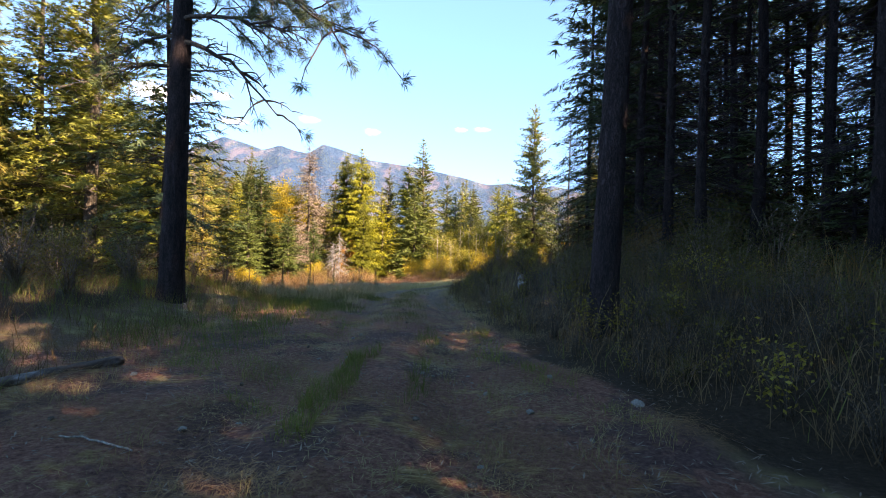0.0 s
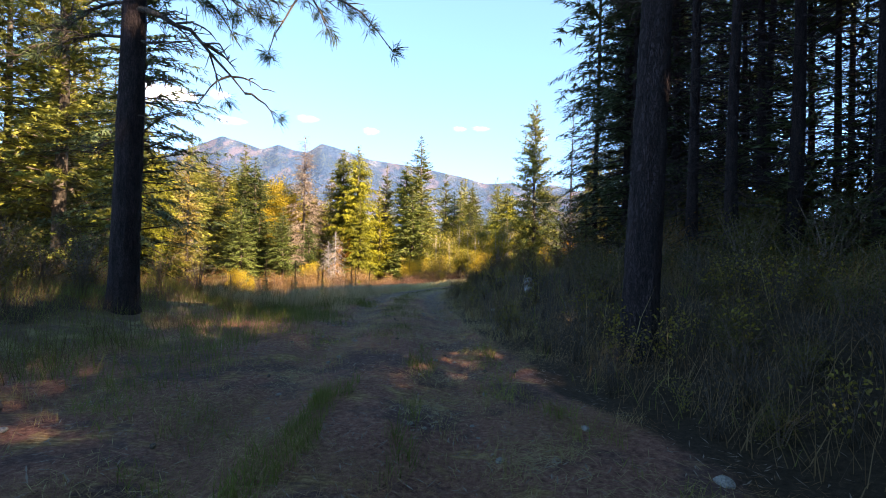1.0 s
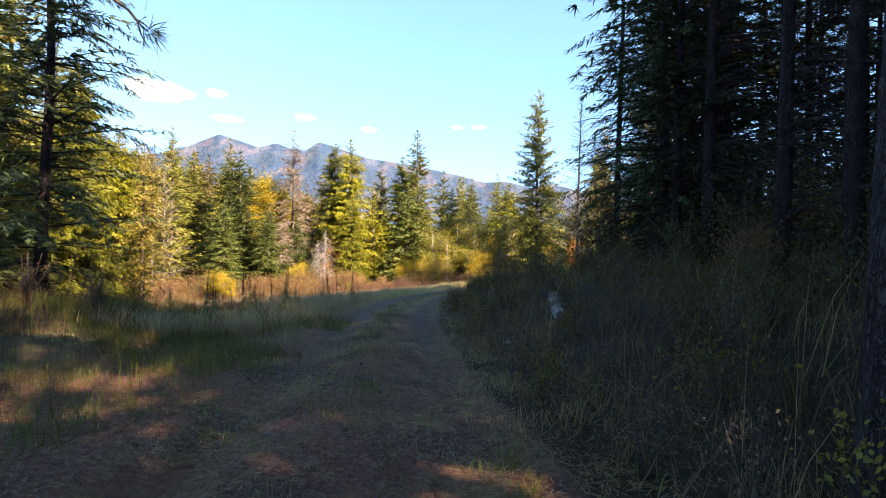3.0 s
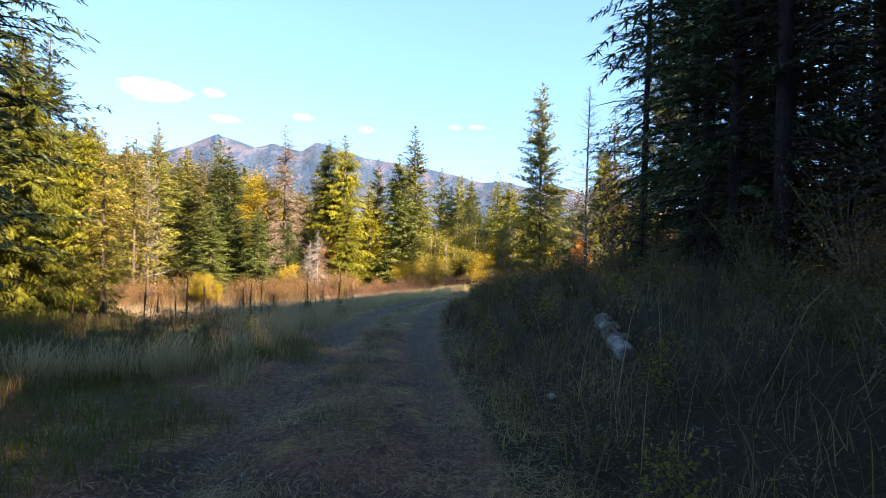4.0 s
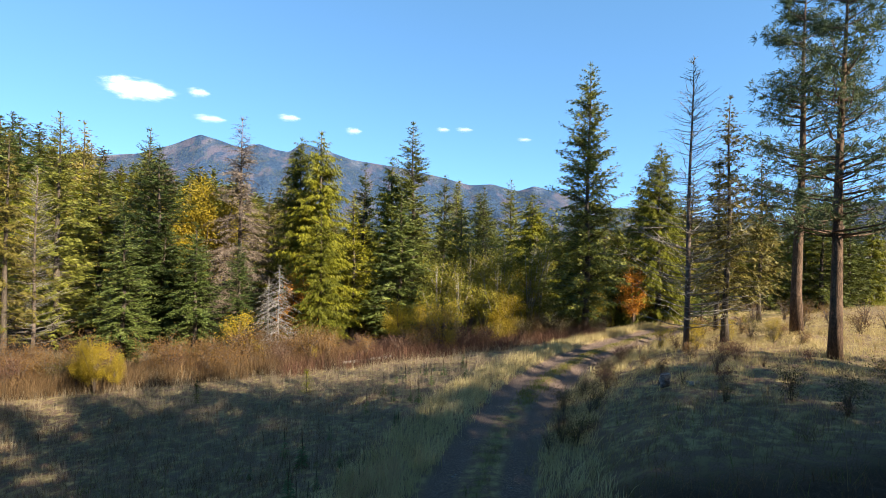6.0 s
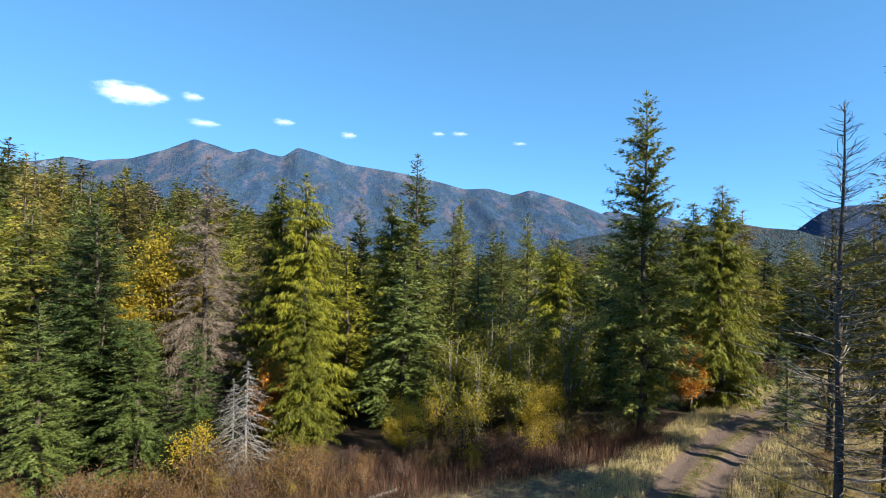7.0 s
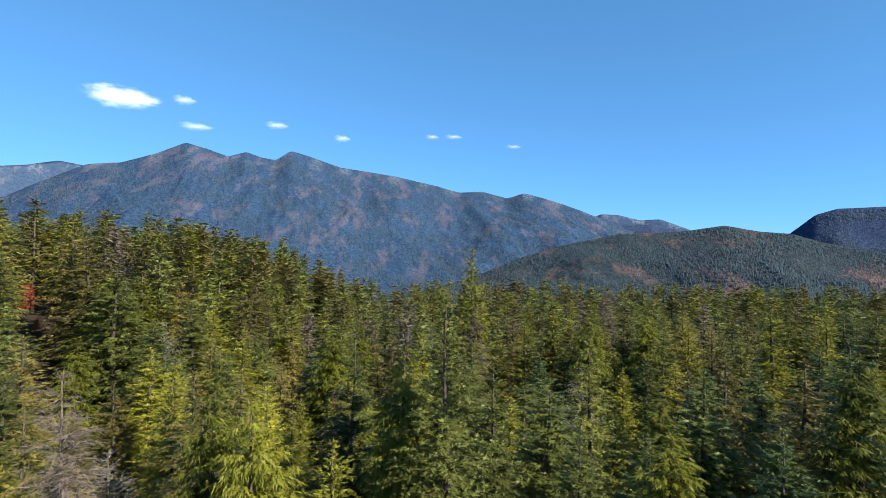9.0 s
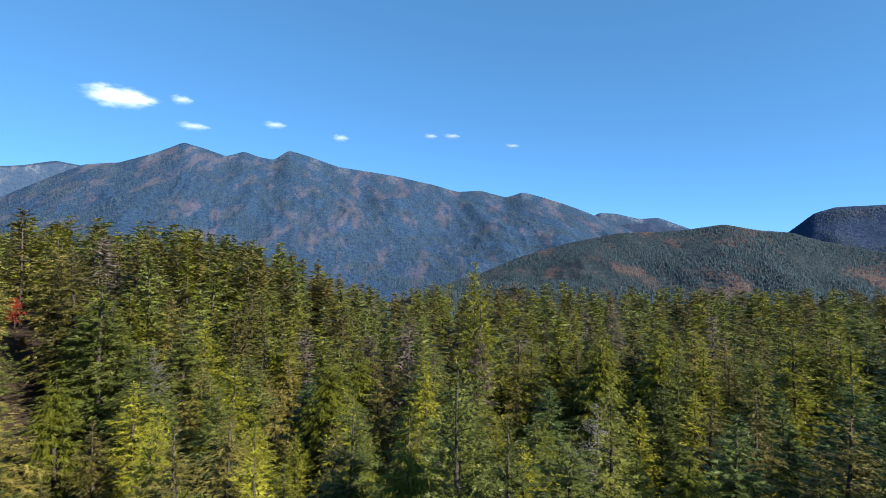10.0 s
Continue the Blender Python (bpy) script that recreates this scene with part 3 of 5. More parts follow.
def dead_branch(g, rng, o, az, L, el, r, fork=4, up=0.0):
    """A bare crooked branch with forked twigs."""
    s = np.linspace(0, 1, 5)
    rad = np.array([np.cos(az), np.sin(az), 0])
    tan = np.array([-np.sin(az), np.cos(az), 0])
    kink = np.cumsum(rng.normal(0, 0.06, 5)) * L
    pts = o + rad * (L * s)[:, None] + tan * kink[:, None]
    pts[:, 2] += L * (el * s + up * s**2) + rng.normal(0, 0.02, 5) * L * s
    g.tube(pts, r * (1 - 0.85 * s) + 0.003, 3)
    for k in range(fork):
        i = rng.integers(1, 5)
        a2 = az + rng.choice([-1, 1]) * rng.uniform(0.4, 1.1)
        l2 = L * rng.uniform(0.2, 0.45)
        e = pts[i] + l2 * np.array([np.cos(a2), np.sin(a2), el * 0.6 + up * 0.5 + rng.uniform(-0.25, 0.15)])
        mid = (pts[i] + e) / 2 + rng.normal(0, 0.04, 3) * l2
        g.tube([pts[i], mid, e], [r * 0.4, r * 0.3, 0.002], 3)


def dead_tree(seed, H=16.0, R=2.2, base=2.0, count=120, el=-0.1, up=0.15, girth=0.010, fork=4, power=0.75, thick=1.0):
    rng = np.random.default_rng(seed)
    trunk, g = Geo(), Geo()
    line = trunk_line(rng, H, 0.01)
    trunk.tube(line, girth * H * (1 - np.linspace(0, 1, 9)) ** 0.9 + 0.012, 8, 0.05, rng)
    for k in range(count):
        f = rng.uniform(0, 1) ** 0.9
        z = base + (H - base) * f
        L = (R * (1 - f) ** power + 0.12) * rng.uniform(0.45, 1.1)
        dead_branch(g, rng, on_line(line, z), rng.uniform(0, 2 * np.pi), L, el + 0.35 * f + rng.uniform(-0.15, 0.15), (0.012 + 0.008 * L) * thick, fork, up)
    return trunk.mesh("trunk", True), g.mesh("branches")


def tuft(g, rng, p, d, n=16, length=0.2, width=0.012):
    """A bunch of long pine needles round a twig's end."""
    dirs = unit(d * 0.7 + rng.normal(0, 0.55, (n, 3)))
    sv = unit(np.cross(dirs, rng.normal(0, 1, (n, 3))))
    g.sprays(p + rng.normal(0, 0.03, (n, 3)), dirs, sv, length * rng.uniform(0.7, 1.2, n), np.full(n, width), 0.12)


def pine(seed, H=20.0, R=3.0, base=8.0, count=70, girth=0.013, bend=0.012, needles=16, nl=0.26, nw=0.02):
    rng = np.random.default_rng(seed)
    wood, crown = Geo(), Geo()
    line = trunk_line(rng, H, bend)
    wood.tube(line, girth * H * (1 - 0.93 * np.linspace(0, 1, 9)) * np.array([1.18] + [1] * 8), 10, 0.03, rng)
    for k in range(count):
        f = rng.uniform(0, 1)
        z = base + (H - base) * f
        az, L = rng.uniform(0, 2 * np.pi), R * (1 - f * 0.75) * rng.uniform(0.5, 1.1)
        rad, tan = np.array([np.cos(az), np.sin(az), 0]), np.array([-np.sin(az), np.cos(az), 0])
        s = np.linspace(0, 1, 5)
        pts = on_line(line, z) + rad * (L * s)[:, None] + tan * (np.cumsum(rng.normal(0, 0.05, 5)) * L)[:, None]
        pts[:, 2] += L * (0.05 * s + 0.2 * s**2 + 0.5 * f * s)
        wood.tube(pts, (0.02 + 0.012 * L) * (1 - 0.8 * s) + 0.004, 4)
        for i in range(2, 5):
            for j in range(5):
                o = pts[i] + rng.normal(0, 0.28, 3) * np.array([1, 1, 0.6])
                tuft(crown, rng, o, unit(rad + np.array([0, 0, 0.5]) + rng.normal(0, 0.4, 3)), needles, nl, nw)
    return wood.mesh("trunk", True), crown.mesh("crown")


def broadleaf(seed, H=5.0, R=1.8, stems=4, leaves=1400, size=0.14, low=0.25):
    """A small leafy tree or shrub: several leaning stems with forks and scattered leaves."""
    rng = np.random.default_rng(seed)
    wood, crown = Geo(), Geo()
    tips = []
    for k in range(stems):
        az = rng.uniform(0, 2 * np.pi)
        lean = rng.uniform(0.1, 0.75) * R
        top = np.array([np.cos(az) * lean, np.sin(az) * lean, H * rng.uniform(0.6, 0.97)])
        pts = np.array([rng.normal(0, 0.04, 3) * [1, 1, 0], top * [0.35, 0.35, 0.5], top])
        thick = 0.45 if H < 1.2 else 1.0
        wood.tube(pts, np.array([0.009 * H + 0.004, 0.006 * H + 0.002, 0.004]) * thick, 4)
        for j in range(3):
            f = rng.uniform(low, 0.9)
            o = pts[0] * (1 - f) + pts[2] * f
            a2, l2 = rng.uniform(0, 2 * np.pi), R * rng.uniform(0.3, 0.7)
            e = o + np.array([np.cos(a2) * l2, np.sin(a2) * l2, l2 * rng.uniform(0.2, 0.9)])
            wood.tube([o, (o + e) / 2 + rng.normal(0, 0.05, 3), e], [0.004 * H * thick, 0.003 * H * thick, 0.002 * thick], 3)
            tips.append((o, e))
        tips.append((pts[1], pts[2]))
    pick = rng.integers(0, len(tips), leaves)
    o, e = np.array([tips[i][0] for i in pick]), np.array([tips[i][1] for i in pick])
    f = rng.uniform(0.25, 1.08, leaves)[:, None]
    p = o * (1 - f) + e * f + rng.normal(0, 0.12 * R, (leaves, 3))
    p[:, 2] = np.maximum(p[:, 2], 0.03)
    d = unit(rng.normal(0, 1, (leaves, 3)) + [0, 0, -0.3])
    crown.sprays(p, d, unit(np.cross(d, rng.normal(0, 1, (leaves, 3)))), size * rng.uniform(0.6, 1.3, leaves), size * 0.6 * rng.uniform(0.7, 1.2, leaves), 0.1)
    return wood.mesh("stems", True), crown.mesh("leaves")


KINDS = {}


def kind(name, meshes, height, wood_mat, crown_mat, label, category="tree", title="conifer_tree", parts=("trunk", "crown")):
    for me, mt in zip(meshes, (wood_mat, crown_mat)):
        with_material(me, mt)
    KINDS[name] = (meshes, height, label, category, title, parts)


def plant(name, x, y, height, turn=None, squash=1.0, group="", sink=0.08):
    meshes, h0, label, category, title, parts = KINDS[name]
    turn = random.uniform(0, 360) if turn is None else turn
    s = height / h0
    top = tagged(new(title), label, category, group)
    top.matrix_basis = pose(x, y, gz(x, y) - sink, 0, 0, turn) @ Matrix.Diagonal((s * squash, s * squash, s, 1))
    for part_name, me in zip(parts, meshes):
        ob = child(part_name, me, top)
        if title == "weed":
            tagged(ob, kind="stuff")
    return top


FIR_LABEL = "green fir tree with drooping layered branches"
for i in range(4):
    kind(f"fir{i}", conifer(10 + i, 18, 3.3, 1.0, step=0.34, per=8, spray=0.33, wide=0.5, rise=0.2, droop=0.24, gap=0.085, thin=0.05 * i, hang=0.2, power=0.85, ragged=0.3, fluff=0.42), 18, BARK, FIR, FIR_LABEL, title="fir_tree")
    kind(f"midfir{i}", conifer(14 + i, 17, 3.2, 1.5, step=0.44, per=8, spray=0.5, wide=0.56, rise=0.2, droop=0.25, gap=0.17, thin=0.05 * i, hang=0.22, power=0.88, ragged=0.3, fluff=0.45), 17, BARK, FIR, FIR_LABEL, title="fir_tree")
for i in range(3):
    kind(f"spruce{i}", conifer(20 + i, 16, 3.2, 0.3, step=0.36, per=8, spray=0.33, wide=0.5, rise=0.2, droop=0.28, gap=0.085, hang=0.18, power=0.8, ragged=0.28, fluff=0.38), 16, BARK, SPRUCE, "blue-green spruce tree branched to the ground", title="spruce_tree")
for i in range(3):
    kind(f"cedar{i}", conifer(30 + i, 17, 3.0, 0.5, step=0.34, per=8, spray=0.4, wide=0.42, rise=0.1, droop=0.3, hang=0.95, power=0.75, gap=0.08, ragged=0.3, fluff=0.36, scatter=1.6), 17, BARK, CEDAR, "yellow-green cedar with hanging fronds", title="cedar_tree")
for i in range(2):
    kind(f"midspruce{i}", conifer(24 + i, 16, 3.1, 0.8, step=0.44, per=8, spray=0.5, wide=0.56, rise=0.2, droop=0.25, gap=0.17, hang=0.22, power=0.9, fluff=0.45), 16, BARK, SPRUCE, "blue-green spruce among other conifers", title="spruce_tree")
    kind(f"midcedar{i}", conifer(34 + i, 17, 3.0, 0.8, step=0.42, per=8, spray=0.55, wide=0.48, rise=0.05, hang=0.85, power=0.78, gap=0.16, fluff=0.42, scatter=1.6), 17, BARK, CEDAR, "yellow-green cedar among other conifers", title="cedar_tree")
for i in range(3):
    kind(f"larch{i}", conifer(40 + i, 17, 2.5, 2.0, step=0.4, per=8, spray=0.46, wide=0.5, rise=0.3, droop=0.2, hang=0.25, power=0.82, gap=0.15, thin=0.06, ragged=0.34, fluff=0.6, scatter=1.6), 17, BARK, LARCH, "slender larch turning yellow", title="larch_tree")
for i in range(3):
    kind(f"olive{i}", conifer(50 + i, 17, 2.6, 3.0, step=0.44, per=8, spray=0.46, wide=0.48, droop=0.3, hang=0.3, gap=0.15, thin=0.14, twigs=36, power=0.8, ragged=0.36, fluff=0.55, scatter=1.5), 17, BARK, OLIVE, "thin olive-green conifer with bare lower twigs", title="conifer_tree")
kind("tallfir", conifer(60, 20, 3.9, 2.0, step=0.4, per=9, spray=0.42, wide=0.5, rise=0.32, droop=0.22, thin=0.08, gap=0.1, ragged=0.36, power=0.72, hang=0.25, limbs=True, fluff=0.45, scatter=1.0), 20, BARK, FIR, "tall ragged fir standing above the other trees", title="fir_tree")
kind("browntree", conifer(61, 17, 3.0, 3.0, step=0.42, per=8, spray=0.55, wide=0.14, droop=0.4, hang=0.3, gap=0.1, thin=0.04, twigs=160, limbs=True), 17, BROWN_WOOD, BROWN, "dying brown conifer with bare twigs", title="dying_conifer")
for i in range(2):
    kind(f"snag{i}", dead_tree(70 + i, 15, 3.1, 1.2, 230, 0.0, 0.3, girth=0.0085, fork=5, thick=0.8), 15, BROWN_WOOD, GREY_WOOD, "dead conifer with bare grey branches", title="dead_tree")
kind("greysnag", dead_tree(73, 7, 2.2, 0.3, 170, -0.5, -0.25, fork=6, thick=0.9), 7, SILVER_WOOD, SILVER_WOOD, "small silver-grey dead conifer with drooping twigs", title="dead_tree")
kind("ponderosa", pine(80, 20, 3.4, 6.0, 110, needles=14, nl=0.34, nw=0.03), 20, PINE_BARK, PINE, "tall pine with orange-brown bark and tufted needles", title="pine_tree")
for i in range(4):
    kind(f"wood{i}", conifer(90 + i, 21, 2.8, 8.5, step=0.8, per=5, spray=0.9, wide=0.4, droop=0.3, gap=0.42, thin=0.15, girth=0.0064, twigs=210), 21, SHADED_BARK, SHADE_FIR, "tall dark forest conifer with dead lower twigs", title="forest_conifer")
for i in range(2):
    kind(f"deep{i}", conifer(96 + i, 20, 3.4, 4.0, step=0.9, per=6, spray=1.3, wide=0.5, droop=0.3, gap=0.6, girth=0.008, twigs=0), 20, SHADED_BARK, SHADE_FIR, "unseen dark conifer of the wood, added for its shade", title="forest_conifer")
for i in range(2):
    kind(f"edge{i}", conifer(100 + i, 20, 4.2, 1.6, step=0.5, per=6, spray=0.34, wide=0.5, rise=0.12, droop=0.28, gap=0.065, hang=0.25, girth=0.009, twigs=60, ragged=0.35, mode=1, limbs=True), 20, SHADED_BARK, SHADE_FIR, "dark fir at the forest edge with long layered branches", title="fir_tree")
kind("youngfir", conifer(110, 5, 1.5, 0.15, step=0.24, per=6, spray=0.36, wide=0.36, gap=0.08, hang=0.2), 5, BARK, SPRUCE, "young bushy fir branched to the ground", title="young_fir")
kind("shadefir", conifer(111, 5, 1.7, 0.2, step=0.34, per=6, spray=0.4, wide=0.6, gap=0.15, mode=1), 5, SHADED_BARK, SHADE_FIR, "young dark fir under the tall trees", title="young_fir")
SHRUB = ("stem", "foliage")
kind("yellowtree", broadleaf(120, 7, 2.2, 9, 9000, 0.11), 7, BROWN_WOOD, YELLOW, "small broadleaf tree in yellow autumn leaf", title="autumn_tree", parts=SHRUB)
kind("bigyellow", broadleaf(125, 13, 3.0, 9, 15000, 0.17, 0.5), 13, BROWN_WOOD, YELLOW, "tall broadleaf tree in golden yellow autumn leaf", title="autumn_tree", parts=SHRUB)
kind("orangetree", broadleaf(121, 5, 1.3, 7, 5000, 0.11), 5, BROWN_WOOD, ORANGE, "small broadleaf tree in orange autumn leaf", title="autumn_tree", parts=SHRUB)
kind("redtree", broadleaf(122, 5, 1.6, 5, 900, 0.22), 5, BROWN_WOOD, RED, "small tree in red autumn leaf", title="autumn_tree", parts=SHRUB)
kind("greentree", broadleaf(123, 7, 1.9, 9, 5000, 0.11), 7, GREY_WOOD, YELLOWGREEN, "thin-stemmed broadleaf tree with yellowing leaves", title="broadleaf_tree", parts=SHRUB)
for i in range(2):
    kind(f"rust{i}", broadleaf(130 + i, 2.2, 1.3, 14, 1300, 0.08, 0.1), 2.2, BROWN_WOOD, RUST, "rust-brown leafy shrub in autumn", "shrub", "shrub", SHRUB)
    kind(f"yellowbush{i}", broadleaf(134 + i, 2.4, 1.2, 12, 2000, 0.075, 0.1), 2.4, BROWN_WOOD, YELLOW, "bright yellow leafy shrub in autumn", "shrub", "shrub", SHRUB)
    kind(f"bush{i}", broadleaf(138 + i, 1.6, 1.1, 12, 1100, 0.06, 0.1), 1.6, BROWN_WOOD, LEAF, "dark olive-green leafy roadside shrub", "shrub", "shrub", SHRUB)
    kind(f"twiggy{i}", broadleaf(142 + i, 2.6, 1.3, 15, 240, 0.07, 0.1), 2.6, BROWN_WOOD, RUST, "bare twiggy shrub with a few leaves", "shrub", "shrub", SHRUB)

kind("redbush", broadleaf(146, 1.0, 0.7, 22, 900, 0.045, 0.1), 1.0, BROWN_WOOD, REDSTEM, "low reddish-brown twiggy shrub in dry grass", "shrub", "shrub", SHRUB)
kind("seedling", conifer(112, 1.4, 0.45, 0.05, step=0.1, per=6, spray=0.16, wide=0.4, gap=0.06, hang=0.0, rise=0.5), 1.4, BARK, CEDAR, "bright green conifer seedling in the meadow", title="young_fir")
kind("dryweed", broadleaf(151, 0.8, 0.55, 16, 130, 0.03, 0.15), 0.8, BARK, WEED, "dry brown weed stalks on the road bank", "weed", "weed", SHRUB)
kind("weed", broadleaf(150, 0.7, 0.45, 11, 190, 0.045, 0.15), 0.7, BARK, WEEDLEAF, "yellowing leafy weed on the road bank", "weed", "weed", SHRUB)
# single trees: kind, x, y, height of the top
TREES = [
    ("tallfir", 10.4, 58.2, 18.8), ("snag0", 11.3, 45.5, 14.4), ("olive0", 13.6, 46.0, 12.7), ("ponderosa", 19.3, 48.6, 20.5),
    ("fir0", -3.0, 72.0, 17.4), ("cedar0", -13.0, 66.5, 14.2), ("cedar1", -10.6, 64.0, 14.2), ("browntree", -17.3, 64.0, 15.2),
    ("fir1", -24.4, 63.0, 13.8), ("spruce0", -22.0, 60.0, 11.8), ("fir2", -8.8, 79.0, 14.2), ("cedar2", -5.4, 75.0, 14.3), ("fir3", -29.4, 60.0, 14.2),
    ("olive1", -37.5, 75.0, 16.9), ("larch1", 6.2, 140.0, 21.0), ("fir3", 9.1, 84.0, 13.6), ("cedar0", 18.6, 64.0, 14.3), ("spruce1", 14.0, 70.0, 11.0),
    ("cedar1", -9.4, 58.8, 7.2), ("spruce2", -17.5, 56.5, 5.8), ("spruce0", -14.8, 57.2, 4.6), ("spruce1", -21.5, 55.0, 6.0), ("olive2", -27.5, 53.0, 11.0),
    ("cedar2", -28.5, 43.5, 10.5), ("fir0", -26.0, 41.0, 15.5), ("fir1", -25.0, 37.5, 14.8), ("cedar0", -31.0, 38.0, 11.0), ("spruce2", -33.0, 47.0, 10.0),
    ("fir3", -30.0, 52.0, 11.5), ("snag1", -28.0, 56.0, 9.5), ("fir3", -13.4, 19.0, 16.0), ("fir2", -19.0, 27.0, 14.0), ("cedar1", -22.0, 30.0, 11.0),
    ("cedar2", -18.0, 33.0, 8.0), ("olive0", -16.5, 23.0, 12.0), ("fir0", -22.5, 24.0, 15.0), ("olive1", -15.5, 15.5, 13.0), ("cedar0", -26.0, 27.0, 13.0),
    ("fir3", -17.5, 21.5, 15.0), ("cedar2", -20.5, 21.0, 13.0), ("cedar1", -15.0, 25.5, 9.0), ("larch1", -23.0, 19.5, 14.0), ("fir1", -27.0, 23.0, 15.0), ("cedar0", -19.5, 17.5, 12.0), ("olive2", -13.0, 27.0, 6.0), ("cedar2", -21.0, 36.5, 7.0),
    ("spruce1", 1.5, 66.0, 9.0), ("fir1", 4.2, 72.0, 11.0), ("fir2", 0.5, 78.0, 13.0), ("greysnag", -11.5, 55.5, 3.2), ("greysnag", -12.3, 55.9, 2.2), ("snag1", 3.4, 63.0, 6.4), ("snag1", 8.4, 66.0, 6.0), ("youngfir", 11.0, 60.6, 2.9),
    ("bigyellow", -21.3, 66.6, 11.4), ("bigyellow", -22.6, 66.0, 9.0), ("spruce1", -21.2, 59.4, 6.2), ("spruce2", -19.0, 59.8, 4.8), ("orangetree", 16.3, 63.5, 4.5), ("yellowtree", 12.4, 62.5, 3.6), ("orangetree", -11.6, 60.5, 3.4), ("greentree", 3.2, 61.0, 5.0),
    ("greentree", 5.2, 62.5, 6.0), ("greentree", 1.0, 60.0, 3.5), ("greentree", 4.0, 59.6, 4.6), ("greentree", 6.6, 60.6, 5.6), ("greentree", 2.2, 63.0, 6.4), ("greentree", 7.6, 62.0, 6.0), ("greentree", -0.6, 61.5, 4.2), ("yellowtree", 4.6, 58.6, 2.6), ("yellowtree", -3.5, 57.6, 1.6), ("yellowtree", 6.4, 64.0, 4.6), ("edge1", -9.6, 17.2, 13.5), ("olive1", 17.0, 52.5, 11.5),
    ("olive2", 21.5, 55.0, 12.0), ("ponderosa", 15.5, 41.5, 17.5), ("redtree", -95.0, 168.0, 11.5), ("browntree", 36.0, 150.0, 13.5), ("browntree", 4.0, 118.0, 12.0), ("larch2", 4.2, 119.0, 17.5), ("orangetree", -80.0, 150.0, 6.0), ("orangetree", -97.5, 169.5, 9.5), ("youngfir", 19.5, 58.6, 4.0),
]
for name, x, y, top in TREES:
    plant(name, x, y, top - gz(x, y), squash={"t": 1.02, "s": 1.55, "f": 1.3, "c": 1.4}.get(name[0], 1.15) if name[:4] != "snag" else 1.1)

# the dark wood beside the road, and its edge
rng = random.Random(5)
WOOD = [(6.7, 17.0), (6.1, 13.6), (6.4, 12.4), (8.6, 15.0), (8.0, 12.8), (13.6, 20.0), (8.7, 11.3), (9.2, 10.2), (12.0, 14.0), (10.5, 17.5), (7.4, 8.5), (10.2, 7.4), (8.2, 19.2), (11.0, 11.6)]


def lane(x, y):
    """The open strip in the wood through which the sun reaches the road."""
    return abs(y + 0.87 * x - 6.8) < 0.82 and x > 7


while len(WOOD) < 84:
    x, y = rng.uniform(5.5, 34), rng.uniform(-2, 27)
    if x < 7 and y > 4:
        continue
    if not lane(x, y) and all((x - a) ** 2 + (y - b) ** 2 > 2.6 for a, b in WOOD):
        WOOD.append((x, y))
for i, (x, y) in enumerate(WOOD):
    plant(f"wood{i % 4}", x, y, rng.uniform(17, 22), group="forest trees")
# five sets of trees out of view, added to shade road and clearing
while len(WOOD) < 150:
    x, y = rng.uniform(3.5, 40), rng.uniform(-32, -1)
    if y > -4 and x < 8:
        continue
    if not lane(x, y) and all((x - a) ** 2 + (y - b) ** 2 > 4 for a, b in WOOD):
        WOOD.append((x, y))
        plant(f"deep{len(WOOD) % 2}", x, y, rng.uniform(16, 21), group="forest trees")
while len(WOOD) < 182:
    x, y = rng.uniform(26, 52), rng.uniform(4, 24)
    if not lane(x, y) and all((x - a) ** 2 + (y - b) ** 2 > 4 for a, b in WOOD):
        WOOD.append((x, y))
        plant(f"deep{len(WOOD) % 2}", x, y, rng.uniform(13, 18), group="forest trees")
while len(WOOD) < 194:
    x, y = rng.uniform(13, 24), rng.uniform(2.5, 10)
    if not lane(x, y) and all((x - a) ** 2 + (y - b) ** 2 > 2 for a, b in WOOD):
        WOOD.append((x, y))
        plant(f"deep{len(WOOD) % 2}", x, y, rng.uniform(15, 19), group="forest trees")
while len(WOOD) < 199:
    x, y = rng.uniform(11, 22), rng.uniform(-7.5, 2.5)
    if abs(y + 0.87 * x - 6.5) > 2.0 and not lane(x, y) and all((x - a) ** 2 + (y - b) ** 2 > 1.6 for a, b in WOOD):
        WOOD.append((x, y))
        plant(f"deep{len(WOOD) % 2}", x, y, rng.uniform(15, 19), group="forest trees")
while len(WOOD) < 219:
    x, y = rng.uniform(15, 38), rng.uniform(-4, 13)
    if not lane(x, y) and all((x - a) ** 2 + (y - b) ** 2 > 3 for a, b in WOOD):
        WOOD.append((x, y))
        plant(f"deep{len(WOOD) % 2}", x, y, rng.uniform(15, 19), group="forest trees")
for k in range(120):
    x, y = rng.uniform(8, 36), rng.uniform(3, 27)
    if not lane(x, y) and all((x - a) ** 2 + (y - b) ** 2 > 0.5 for a, b in WOOD):
        plant("shadefir", x, y, rng.uniform(2.4, 7.0), group="young firs in the wood")
for i, (x, y, h) in enumerate([(7.0, 20.5, 19), (8.2, 23.5, 17.5), (10.4, 24.5, 18), (6.4, 18.2, 15), (13.0, 25.0, 17), (9.4, 21.5, 18)]):
    plant(f"edge{i % 2}", x, y, h)

